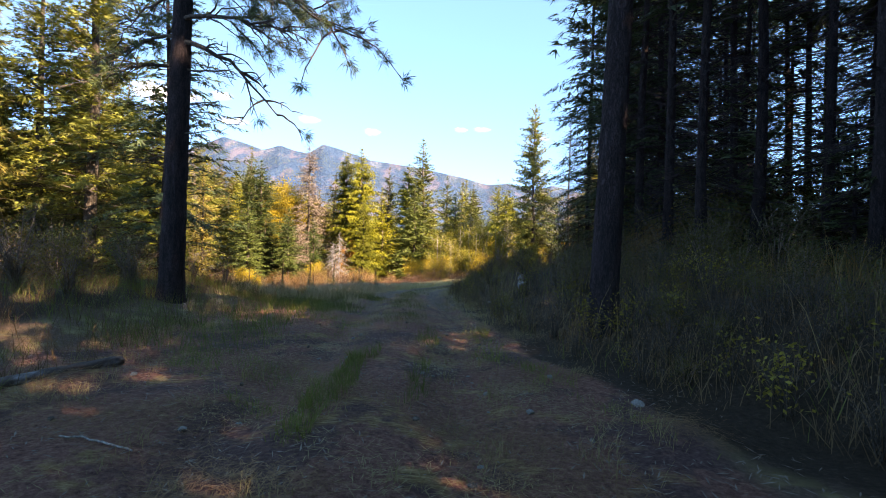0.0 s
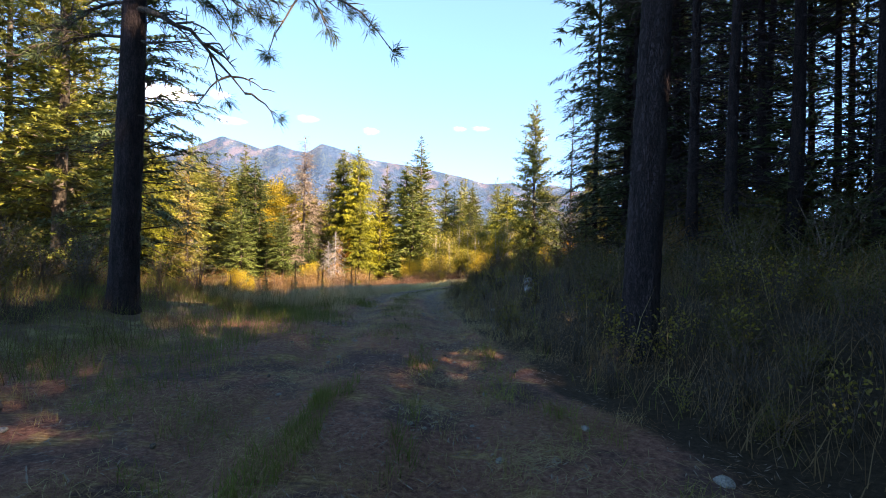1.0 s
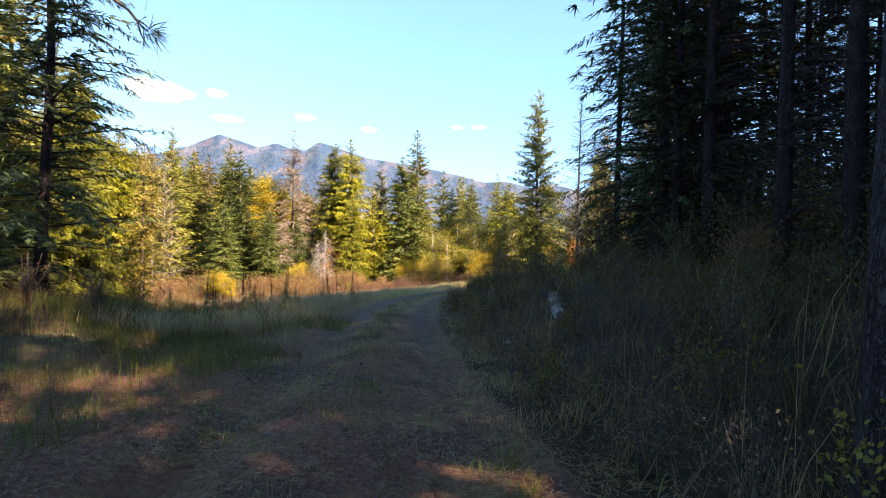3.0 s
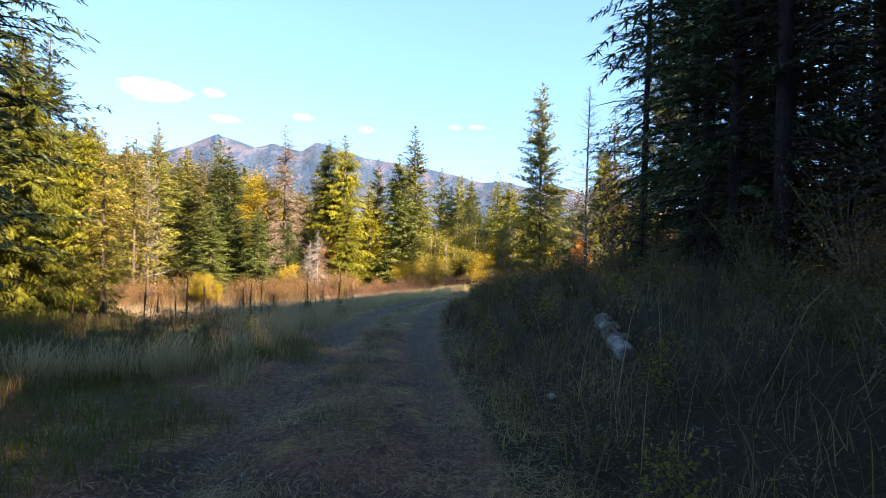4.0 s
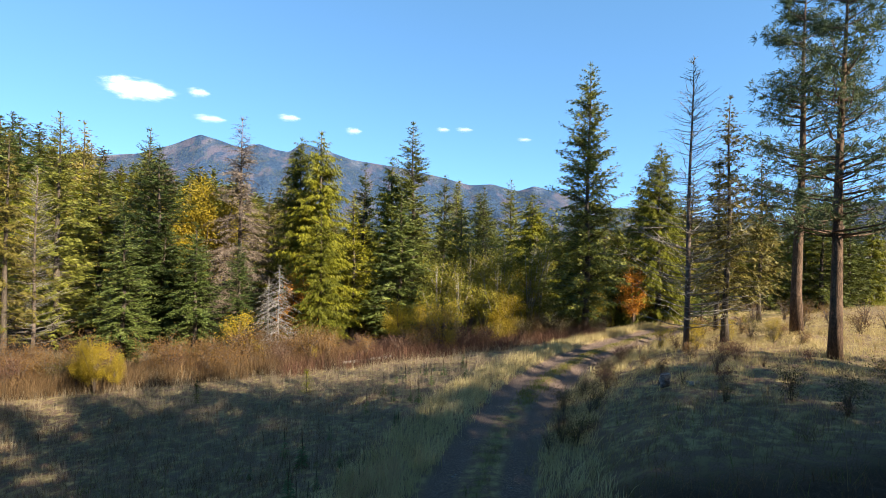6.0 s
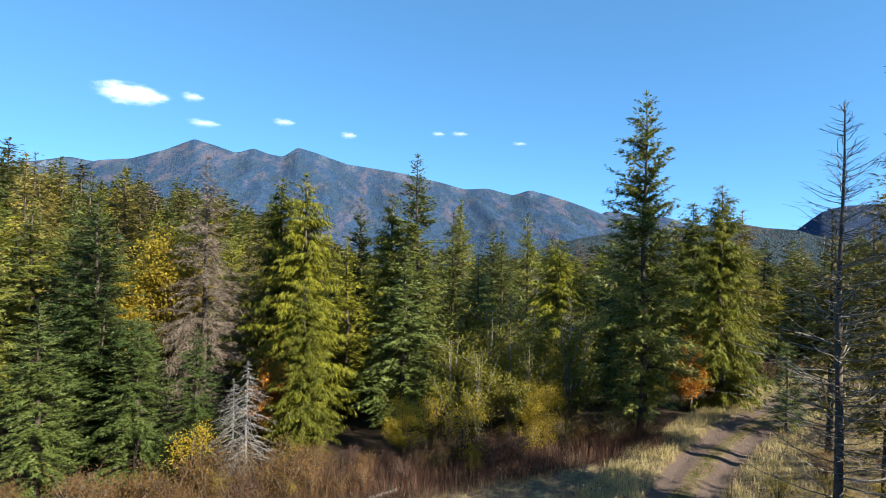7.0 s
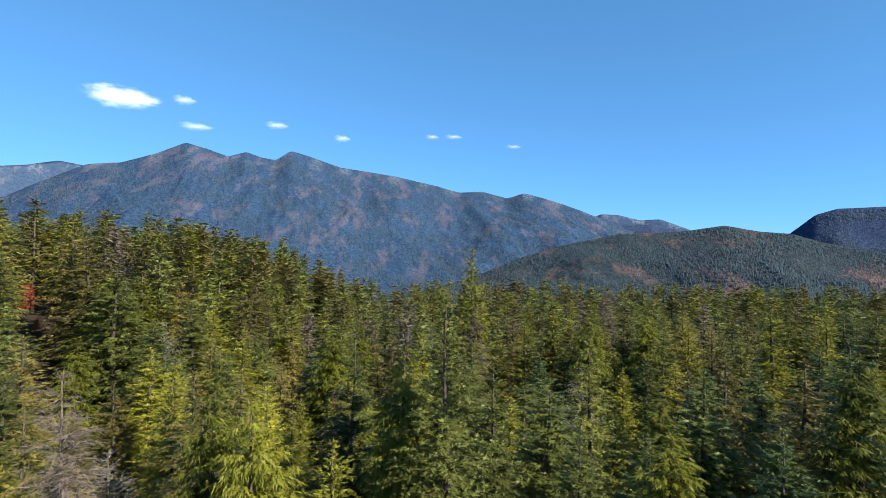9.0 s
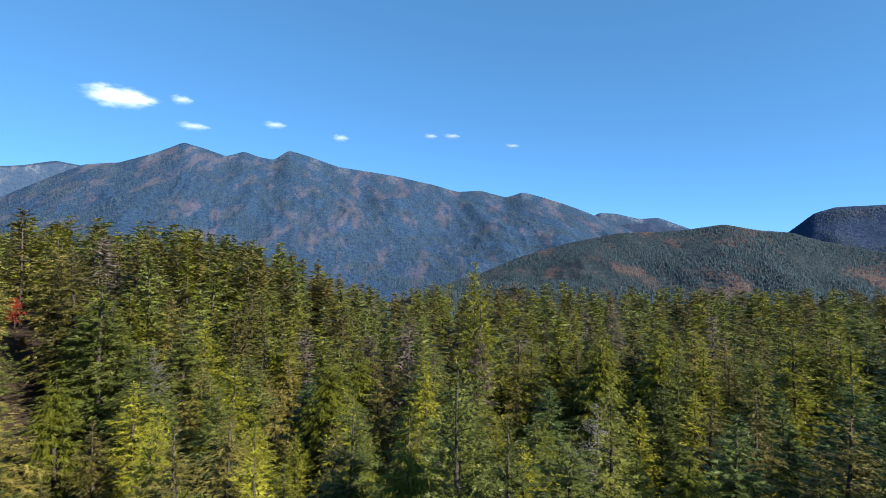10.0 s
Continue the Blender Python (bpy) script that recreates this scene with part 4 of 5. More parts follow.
# the wood ahead
rng = random.Random(11)
spots = [(x, y) for _, x, y, _ in TREES]
MIX = ["midfir0", "midfir1", "midfir2", "midfir3", "midspruce0", "midspruce1", "midcedar0", "midcedar1", "larch0", "larch1", "larch2", "olive0", "olive1", "olive2", "midfir1", "larch0", "larch2", "midcedar0", "larch1", "olive1"]
count = 0
while count < 240:
    y = 62 + 80 * rng.random() ** 1.05
    x = rng.uniform(-1.05, 1) * (y - 28) * 1.02 + (y - 49) * 0.06 - 3
    if road_off(x, y) > -5.5 and y < 78 and x > 0 or y < 60 + abs(x + 5) * 0.03:
        continue
    if -28 < x < -17 and y < 67.5 or y > 100 and abs((x + 5) / (y - 49) + 0.75) < 0.06:
        continue
    if any((x - a) ** 2 + (y - b) ** 2 < 17 for a, b in spots):
        continue
    spots.append((x, y))
    plant(rng.choice(MIX) if rng.random() > 0.03 else "snag1", x, y, (rng.uniform(12, 17.5) if y < 108 else rng.uniform(15, 22)) + 6 * float(smooth(30, 60, -x)) * (y > 90), squash=rng.uniform(1.45, 2.1), group="forest trees")
    count += 1
for i in range(40):
    x, y = rng.uniform(-60, -22), rng.uniform(20, 62)
    if any((x - a) ** 2 + (y - b) ** 2 < 6 for a, b in spots) or x > -24 - 0.2 * abs(y - 35):
        continue
    spots.append((x, y))
    plant(rng.choice(MIX), x, y, rng.uniform(11, 17), group="forest trees")


# ---- far woods ----
def simple_trees(rng, xs, ys, zs, heights, radius, layers, sides):
    """Many small conifers in one mesh: stacked ragged skirts."""
    g = Geo()
    n = len(xs)
    base = np.stack([xs, ys, zs], -1)
    for k in range(layers):
        f0, f1 = 0.12 + 0.8 * k / layers, min(1.0, 0.12 + 0.8 * (k + 1) / layers + 0.22)
        a = rng.uniform(0, 6.28, n)[:, None] + np.arange(sides) * 2 * np.pi / sides
        r = (radius * heights * (1 - f0))[:, None] * rng.uniform(0.55, 1.25, (n, sides))
        ring = base[:, None] + np.stack([np.cos(a) * r, np.sin(a) * r, (f0 * heights)[:, None] + heights[:, None] * rng.uniform(-0.05, 0.05, (n, sides))], -1)
        tip = base + np.stack([0 * xs, 0 * xs, heights * f1], -1)
        v = np.concatenate([ring, tip[:, None]], 1)
        o = (np.arange(n) * (sides + 1))[:, None]
        j = np.arange(sides)
        t = np.stack([o + j, o + (j + 1) % sides, np.broadcast_to(o + sides, (n, sides))], -1)
        g.add(v, None, t)
    return g


R2 = np.random.default_rng(21)


def woods(name, label, mat, xs, ys, zs, lo, hi, radius, layers, sides):
    me = with_material(simple_trees(R2, xs, ys, zs, R2.uniform(lo, hi, len(xs)), radius, layers, sides).mesh(name), mat)
    tagged(new(name, me), label, "trees", kind="stuff")


def template(seed, fine):
    """One far conifer of height 1: corners of its crown and of its trunk."""
    if fine:
        wood, crown = conifer(seed, 20, 3.0, 2.0, step=0.8, per=7, spray=1.0, wide=0.6, rise=0.25, droop=0.22, gap=0.5, hang=0.25, power=0.85, ragged=0.36, mode=1, fluff=0.5, girth=0.006)
    else:
        wood, crown = conifer(seed, 20, 3.0, 2.0, step=1.4, per=7, spray=1.7, wide=0.6, rise=0.25, droop=0.22, gap=1.3, hang=0.25, power=0.85, ragged=0.36, mode=1, fluff=0.5, girth=0.006)
    bpy.data.meshes.remove(wood)
    stem = Geo()
    stem.tube([(0, 0, 0), (0.05, 0, 9), (0, 0, 19)], [0.2, 0.13, 0.03], 4)
    made = []
    for me in (crown, stem.mesh("stem")):
        me.calc_loop_triangles()
        v, t = np.zeros(len(me.vertices) * 3), np.zeros(len(me.loop_triangles) * 3, np.int32)
        me.vertices.foreach_get("co", v)
        me.loop_triangles.foreach_get("vertices", t)
        made.append((v.reshape(-1, 3) / 20, t.reshape(-1, 3)))
        bpy.data.meshes.remove(me)
    return made


NEAR_BELT, FAR_BELT = (136, 215), (205, 340)
FINE, COARSE = [template(700 + i, True) for i in range(5)], [template(720 + i, False) for i in range(5)]
taken = []


def far_wood(n, mat, label, seed, belt):
    """A joined stand of conifers that keep their distance from each other."""
    r = np.random.default_rng(seed)
    crown, wood = Geo(), Geo()
    made, tries = 0, 0
    while made < n and tries < 9000:
        tries += 1
        y = belt[0] + (belt[1] - belt[0]) * r.random() ** 1.3
        x = r.uniform(-1, 1) * (y - 20) * 1.05
        if any((x - a) ** 2 + (y - b) ** 2 < 14 for a, b in taken):
            continue
        if abs((x + 5) / (y - 49) + 0.75) < 0.07 and y < 168:
            continue
        taken.append((x, y))
        made += 1
        h = r.uniform(17, 25) + 5 * float(smooth(20, 60, -x)) * r.uniform(0.6, 1.0)
        w = h * r.uniform(1.5, 2.1)
        (cv, ct), (wv, wt) = (FINE if belt is NEAR_BELT else COARSE)[r.integers(5)]
        a = r.uniform(0, 6.28)
        turn = np.array([[math.cos(a), math.sin(a), 0], [-math.sin(a), math.cos(a), 0], [0, 0, 1]])
        size, foot = np.array([w, w, h]), np.array([x, y, gz(x, y) - 0.2])
        crown.add(cv @ turn * size + foot, None, ct)
        wood.add(wv @ turn * size + foot, None, wt)
    trunks = sum(len(t) for t in wood.t)
    crown.add(np.concatenate(wood.v), None, np.concatenate(wood.t))
    me = with_material(with_material(crown.mesh("far_wood"), mat), BARK)
    slot = np.zeros(len(me.polygons), np.int32)
    slot[-trunks:] = 1
    me.polygons.foreach_set("material_index", slot)
    tagged(new("far_wood", me), label, "trees", kind="stuff")


far_wood(95, OLIVE, "olive-brown conifers of the wood in the distance", 1, NEAR_BELT)
far_wood(90, FIR, "green firs of the wood in the distance", 2, NEAR_BELT)
far_wood(40, LARCH, "yellowing larches of the wood in the distance", 3, NEAR_BELT)
far_wood(35, CEDAR, "yellow-green cedars of the wood in the distance", 4, NEAR_BELT)
far_wood(14, BROWN, "dying brown conifers of the wood in the distance", 8, NEAR_BELT)
far_wood(260, OLIVE, "olive-brown conifers on the far rim of the wood", 5, FAR_BELT)
far_wood(190, FIR, "green firs on the far rim of the wood", 6, FAR_BELT)
far_wood(50, LARCH, "yellowing larches on the far rim of the wood", 7, FAR_BELT)

# conifer greens with a blue haze tint put into the colour
HAZED_TREE = foliage("hazed_far_conifers", (0.026, 0.046, 0.062), (0.05, 0.075, 0.088), (0.10, 0.11, 0.105), 0.1, 0.9)


def slope_woods(name, label, V, S, n, lo, hi, seed):
    r = np.random.default_rng(seed)
    ny, nx, _ = V.shape
    i, j = r.uniform(1, ny - 10, n), r.uniform(0, nx - 2, n)
    i0, j0 = i.astype(int), j.astype(int)
    fi, fj = (i - i0)[:, None], (j - j0)[:, None]
    p = (V[i0, j0] * (1 - fj) + V[i0, j0 + 1] * fj) * (1 - fi) + (V[i0 + 1, j0] * (1 - fj) + V[i0 + 1, j0 + 1] * fj) * fi
    keep = wobble(p[:, 0], p[:, 1], 90, seed) + r.uniform(-0.5, 0.5, n) > -0.15
    p = p[keep]
    woods(name, label, HAZED_TREE, p[:, 0], p[:, 1], p[:, 2] - 1, lo, hi, 0.2, 1, 3)


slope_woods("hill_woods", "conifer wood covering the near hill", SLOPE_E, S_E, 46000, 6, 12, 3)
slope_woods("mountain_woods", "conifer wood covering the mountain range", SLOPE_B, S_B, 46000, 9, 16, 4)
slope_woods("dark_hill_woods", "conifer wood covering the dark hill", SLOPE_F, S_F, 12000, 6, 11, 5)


r = np.random.default_rng(6)
vy = 360 + 1700 * r.random(16000) ** 1.2
vx = r.uniform(-0.55, 0.9, 16000) * vy
keep = wobble(vx, vy, 120, 4) + r.uniform(-0.3, 0.3, 16000) > -0.1
woods("valley_woods", "conifer wood on the valley floor", HAZED_TREE, vx[keep], vy[keep], ground_z(vx[keep], vy[keep]) - 1, 8, 15, 0.2, 1, 4)


# ---- the two big trunks beside the road ----
def big_trunk(seed, H, r0, rings, sides, lean):
    """A tall trunk with a flared foot and furrowed plates of bark."""
    rng = np.random.default_rng(seed)
    z = np.concatenate([np.linspace(-0.3, 8, rings), np.linspace(8.6, H, 12)])
    f = z / H
    r = r0 * (1 - 0.85 * np.clip(f, 0, 1)) * (1 + 0.25 * np.exp(-np.clip(z, 0, None) / 0.3))
    a = np.arange(sides) * 2 * np.pi / sides
    A, Z = np.meshgrid(a, z)
    bark_line = np.zeros_like(A)
    for i in range(len(z)):
        for j in range(sides):
            p = Vector((math.cos(a[j]) * 3.2, math.sin(a[j]) * 3.2, z[i] * 0.9 + seed))
            bark_line[i, j] = noise.ridged_multi_fractal(p, 0.9, 2.2, 4, 1.0, 2.0)
    Rr = r[:, None] * (1 + 0.09 * (bark_line - 1.1)) + 0.012 * rng.standard_normal(A.shape) * r0
    cx, cy = lean[0] * z, lean[1] * z
    V = np.stack([cx[:, None] + Rr * np.cos(A), cy[:, None] + Rr * np.sin(A), Z], -1)
    i, j = np.meshgrid(np.arange(len(z) - 1), np.arange(sides), indexing="ij")
    q = np.stack([i * sides + j, i * sides + (j + 1) % sides, (i + 1) * sides + (j + 1) % sides, (i + 1) * sides + j], -1)
    g = Geo()
    g.add(V, q)
    return g


def crooked(g, rng, o, way, L, r, sag=0.0, n=9, wig=0.05):
    """A crooked tapering branch; returns its points."""
    s = np.linspace(0, 1, n)
    way = unit(np.asarray(way, float))
    pts = np.asarray(o, float) + way * (L * s)[:, None] + np.cumsum(rng.normal(0, wig, (n, 3)), 0) * L * 0.35
    pts[:, 2] -= sag * L * s**2
    g.tube(pts, r * (1 - 0.85 * s) + 0.003, 5)
    return pts


def road_tree(name, label, x, y, H, r0, lean, seed, limbs, crown_base, mat, needle_mat, crown_seed):
    top = tagged(new(name), label, "tree")
    top.matrix_basis = pose(x, y, gz(x, y) - 0.05)
    child("trunk", with_material(big_trunk(seed, H, r0, 110, 30, lean).mesh("trunk", True), mat), top)
    rng = np.random.default_rng(seed + 1)
    for zb, az, el, L, r, sag, tufts in limbs:
        g, leaf = Geo(), Geo()
        way = np.array([math.cos(az), math.sin(az), el])
        o = np.array([lean[0] * zb, lean[1] * zb, zb])
        pts = crooked(g, rng, o, way, L, r, sag)
        for k in range(int(4 + L * 4)):
            i = rng.integers(2, 9)
            w2 = unit(way * [1, 1, 0.4] + rng.normal(0, 0.55, 3) + [0, 0, -0.35 * sag - 0.1])
            tw = crooked(g, rng, pts[i], w2, L * rng.uniform(0.15, 0.42), r * 0.35, sag * 0.7, 6, 0.08)
            for m in range(4):
                j = rng.integers(1, 6)
                t2 = crooked(g, rng, tw[j], w2 + rng.normal(0, 0.7, 3), rng.uniform(0.08, 0.3), r * 0.16, 0.1, 4, 0.1)
                if rng.random() < tufts:
                    tuft(leaf, rng, t2[-1], unit(w2), 46, 0.19, 0.010)
            if rng.random() < tufts:
                tuft(leaf, rng, tw[-1], unit(w2), 70, 0.22, 0.010)
        limb = child("branch", with_material(g.mesh("branch", True), BARK), top)
        if leaf.n:
            child("needles", with_material(leaf.mesh("needles"), needle_mat), limb)
    wood, crown = conifer(crown_seed, H, 3.6, crown_base, step=0.7, per=6, spray=0.8, wide=0.36, gap=0.4, girth=0.002)
    child("upper_wood", with_material(wood, BARK), top)
    child("crown", with_material(crown, needle_mat), top)


LIMBS_L = [
    (6.2, -0.15, 0.30, 3.2, 0.055, 0.6, 0.6), (5.7, -0.45, 0.15, 3.0, 0.05, 0.35, 0.55), (5.2, -0.05, -0.05, 2.05, 0.055, 0.62, 0.02), (6.7, 0.4, 0.25, 3.0, 0.05, 0.35, 0.8),
    (4.6, -0.3, -0.1, 1.3, 0.02, 0.0, 0.0), (4.0, 0.1, 0.0, 0.8, 0.016, -0.1, 0.0), (3.4, -0.2, 0.05, 0.75, 0.016, -0.1, 0.0), (5.4, 3.0, 0.1, 2.0, 0.04, 0.35, 0.3), (6.0, 2.6, 0.2, 2.4, 0.04, 0.3, 0.5),
    (4.8, 3.4, 0.0, 1.6, 0.03, 0.4, 0.1), (7.2, 0.2, 0.3, 3.4, 0.05, 0.4, 0.8), (3.0, 2.9, -0.1, 0.9, 0.016, 0.2, 0.0),
]
LIMBS_R = [(4.2, 2.6, 0.1, 0.5, 0.02, 0.0, 0.0), (5.4, 0.4, -0.1, 0.9, 0.025, 0.2, 0.0), (3.4, 0.9, -0.05, 0.55, 0.025, 0.1, 0.0), (6.1, -0.8, -0.1, 1.1, 0.02, 0.2, 0.0)]
road_tree("pine_tree", "large pine with dead drooping lower limbs and tufted needles", -5.42, 10.0, 19.0, 0.235, (0.016, 0.0), 3, LIMBS_L, 9.0, SHADED_BARK, PINE, 301)
road_tree("fir_tree", "large dark rough-barked fir trunk on the road bank", 2.30, 7.15, 22.0, 0.205, (0.035, 0.01), 8, LIMBS_R, 10.0, SHADED_BARK, SHADE_FIR, 302)


# ---- shrubs ----
rng = random.Random(31)


def scatter(names, n, x0, x1, y0, y1, lo, hi, keep=lambda x, y: True, group="roadside shrubs", apart=0.5):
    made = []
    tries = 0
    while len(made) < n and tries < n * 30:
        tries += 1
        x, y = rng.uniform(x0, x1), rng.uniform(y0, y1)
        if keep(x, y) and all((x - a) ** 2 + (y - b) ** 2 > apart**2 for a, b in made):
            made.append((x, y))
            plant(rng.choice(names), x, y, rng.uniform(lo, hi), group=group, squash=rng.uniform(0.85, 1.2), sink=0.03)


BUSH, RUSTY, BARE = ["bush0", "bush1"], ["rust0", "rust1"], ["twiggy0", "twiggy1"]
scatter(BUSH, 30, 2.4, 8.0, 5.6, 12.5, 0.45, 0.95, lambda x, y: bank_off(x, y) > 0.5 and (x - 2.3) ** 2 + (y - 7.1) ** 2 > 0.8, apart=0.8)
scatter(["bush0", "dryweed", "dryweed"], 24, 1.9, 4.0, 3.2, 9.5, 0.35, 0.7, lambda x, y: bank_off(x, y) > 0.15 and (x - 2.3) ** 2 + (y - 7.1) ** 2 > 0.3, "low shrubs of the road bank", 0.4)
scatter(["weed", "dryweed", "dryweed"], 46, 1.3, 4.2, 3.2, 8.5, 0.35, 0.75, lambda x, y: bank_off(x, y) > 0.1, "weeds on the road bank", 0.35)
scatter(["weed", "dryweed", "dryweed"], 36, 0.6, 4.5, 8.5, 22.0, 0.4, 0.9, lambda x, y: bank_off(x, y) > 0.15, "weeds on the road bank", 0.5)
scatter(BUSH + ["bush0", "twiggy0", "rust0", "weed"], 40, 2.2, 8.5, 12.0, 30.0, 0.5, 1.25, lambda x, y: x > 2.0 + 0.03 * (y - 12) and not (x < 3.6 and 11.5 < y < 16.5), apart=0.9)
scatter(["dryweed", "weed"], 44, 0.3, 4.0, 9.0, 26.0, 0.3, 0.75, lambda x, y: 0.0 < bank_off(x, y) < 1.5, "weeds at the foot of the bank", 0.35)
scatter(["shadefir", "bush0", "bush1"], 22, 5.2, 11.0, 10.5, 25.0, 1.5, 3.4, group="undergrowth at the edge of the dark wood", apart=0.9)
scatter(BARE + BUSH, 14, 7.0, 14.0, 26.0, 36.0, 0.7, 1.4, apart=1.4)
scatter(BUSH + ["rust0"], 26, 5.0, 18.0, -1.0, 14.0, 1.0, 1.9, lambda x, y: x > 6 or y > 7, apart=1.2)
scatter(BARE + ["bush1"], 30, -14.0, -5.4, 7.5, 14.0, 0.7, 1.7, lambda x, y: x < -6.0, "brush under the pine", 0.7)
scatter(BUSH + BARE, 12, -16.0, -7.5, 13.0, 22.0, 0.8, 1.8, group="brush under the pine", apart=1.0)
scatter(RUSTY + RUSTY, 34, -28.0, -8.0, 42.0, 58.0, 1.5, 2.7, lambda x, y: -1.0 < y - 55.0 - 0.33 * (x + 5) < 3.2, "autumn shrubs along the wood", 0.8)
scatter(RUSTY + ["rust0", "yellowbush0", "bush0", "redbush", "redbush", "redbush"], 80, -27.0, 12.0, 44.0, 61.0, 0.9, 2.3, lambda x, y: -1.5 < y - (55.0 + 0.33 * (x + 5) if x < -5 else 55.0 + 0.24 * (x + 5)) < 3.0, "autumn shrubs along the wood", 0.7)
scatter(["yellowbush0", "yellowbush1"], 3, -29.0, 2.0, 45.0, 60.0, 2.0, 3.4, lambda x, y: 0 < y - (55.5 + 0.33 * (x + 5) if x < -5 else 56.5) < 3.0, "autumn shrubs along the wood", 2.0)
for x, y, h in [(-18.5, 47.6, 3.6), (-19.3, 48.0, 3.2), (-17.9, 48.2, 2.6)]:
    plant("yellowtree", x, y, h, squash=0.85, group="autumn trees along the wood")
for x, y, h in [(-12.1, 44.8, 1.0), (-7.2, 45.4, 1.2)]:
    plant("seedling", x, y, h, group="seedlings of the meadow")
for x, y, h in [(11.1, 42.1, 1.2), (11.8, 42.3, 1.0), (9.0, 38.6, 0.7), (13.4, 40.2, 0.8), (8.2, 41.6, 0.6)]:
    plant("redbush", x, y, h, group="reddish shrubs of the clearing")
scatter(["bush0", "twiggy0", "dryweed", "redbush"], 34, 1.0, 12.0, 35.0, 55.0, 0.5, 1.1, lambda x, y: 1.5 < road_off(x, y) < 2.9, "shrubs along the road's bank", 0.5)
scatter(["bush1", "rust0", "yellowbush1"], 9, 11.0, 17.0, 44.5, 48.5, 0.8, 1.5, lambda x, y: road_off(x, y) > 2.8, "shrubs round the dead tree", 0.9)
scatter(BARE + RUSTY, 16, 12.0, 30.0, 46.0, 60.0, 0.9, 2.0, lambda x, y: road_off(x, y) > 3.5, "shrubs beyond the clearing", 1.5)
scatter(["rust0", "twiggy0"], 8, 6.0, 13.0, 38.0, 46.0, 0.6, 1.1, lambda x, y: road_off(x, y) > 2.5, "shrubs beyond the clearing", 1.3)
scatter(RUSTY + ["yellowbush1"], 12, 12.0, 40.0, 58.0, 78.0, 1.0, 2.2, lambda x, y: -7 < road_off(x, y) < -3, "autumn shrubs along the wood", 1.2)


# ---- grass ----
G = np.random.default_rng(77)


def blades(name, label, mat, x, y, lo, hi, w, lean=0.5, lift=0.0):
    """Bent grass blades or stalks, joined."""
    n = len(x)
    z = ground_z(x, y) - 0.01 + lift
    h = G.uniform(lo, hi, n)
    a = G.uniform(0, 6.28, n)
    l = G.uniform(0.1, 1.0, n) * lean
    d = np.stack([np.cos(a) * l, np.sin(a) * l, np.ones(n)], -1)
    s = np.stack([-np.sin(a + 0.6), np.cos(a + 0.6), np.zeros(n)], -1) * (w * G.uniform(0.6, 1.3, n) / 2)[:, None]
    p = np.stack([x, y, z], -1)
    mid = p + d * (h * 0.55)[:, None]
    tip = mid + (d * [1.7, 1.7, 0.85]) * (h * 0.45)[:, None]
    v = np.stack([p - s, p + s, mid + s * 0.75, mid - s * 0.75, tip], 1)
    o = (np.arange(n) * 5)[:, None]
    g = Geo()
    g.add(v, o + np.array([[0, 1, 2, 3]]), o + np.array([[3, 2, 4]]))
    tagged(new(name, with_material(g.mesh(name), mat)), label, "grass", kind="stuff")


def patch(n, x0, x1, y0, y1, keep, tufts=0, size=0.12, bias=1.0):
    """Places in a box that keep() accepts, gathered in tufts when asked."""
    x, y = G.uniform(x0, x1, n * 4), y0 + (y1 - y0) * G.random(n * 4) ** bias
    if tufts:
        k = G.integers(0, tufts, n * 4)
        x, y = x[k] + G.normal(0, size, n * 4), y[k] + G.normal(0, size, n * 4)
    ok = keep(x, y)
    return x[ok][:n], y[ok][:n]


off = road_off
blades("meadow_grass", "pale tall dry meadow grass", MEADOW, *patch(26000, -16, -1.8, 13, 36, lambda x, y: (off(x, y) < -1.6 - 0.2 * wobble(x, y, 1.5, 3)) & (x < -2.2 - 0.16 * np.clip(19 - y, 0, 9)) & (off(x, y) > -3.6 - 2 * wobble(x, y, 2.5, 6)), 1300, 0.14, 1.2), 0.2, 0.62, 0.010, 0.7)
blades("meadow_grass", "brown withered grass and stems of the meadow", WEED, *patch(20000, -26, -3, 14, 44, lambda x, y: (off(x, y) < -3.0 + 1.2 * wobble(x, y, 1.8, 9)) & (x < -3.0 - 0.16 * np.clip(19 - y, 0, 9)), 2400, 0.16, 1.1), 0.2, 0.62, 0.009, 0.6)
blades("meadow_grass", "green herbs in the meadow grass", GREEN, *patch(2500, -12, -1.8, 13, 36, lambda x, y: off(x, y) < -1.8, 300, 0.12, 1.2), 0.12, 0.4, 0.012, 0.8)
blades("meadow_grass", "pale tall dry meadow grass further off", PALE, *patch(34000, -30, 6, 33, 58, lambda x, y: off(x, y) < -2.0, 5000, 0.22), 0.25, 0.65, 0.013, 0.5)


def along(n, y0, y1, o0, o1, tufts, size=0.12):
    """Places beside the road between two distances from its middle."""
    ty, to = G.uniform(y0, y1, tufts), G.uniform(o0, o1, tufts)
    k = G.integers(0, tufts, n)
    y = ty[k] + G.normal(0, size, n)
    slope = 2 * 0.0208 * np.clip(y - 30, 0, 48)
    return road_x(y) + (to[k] + G.normal(0, size, n)) * np.sqrt(1 + slope**2), y


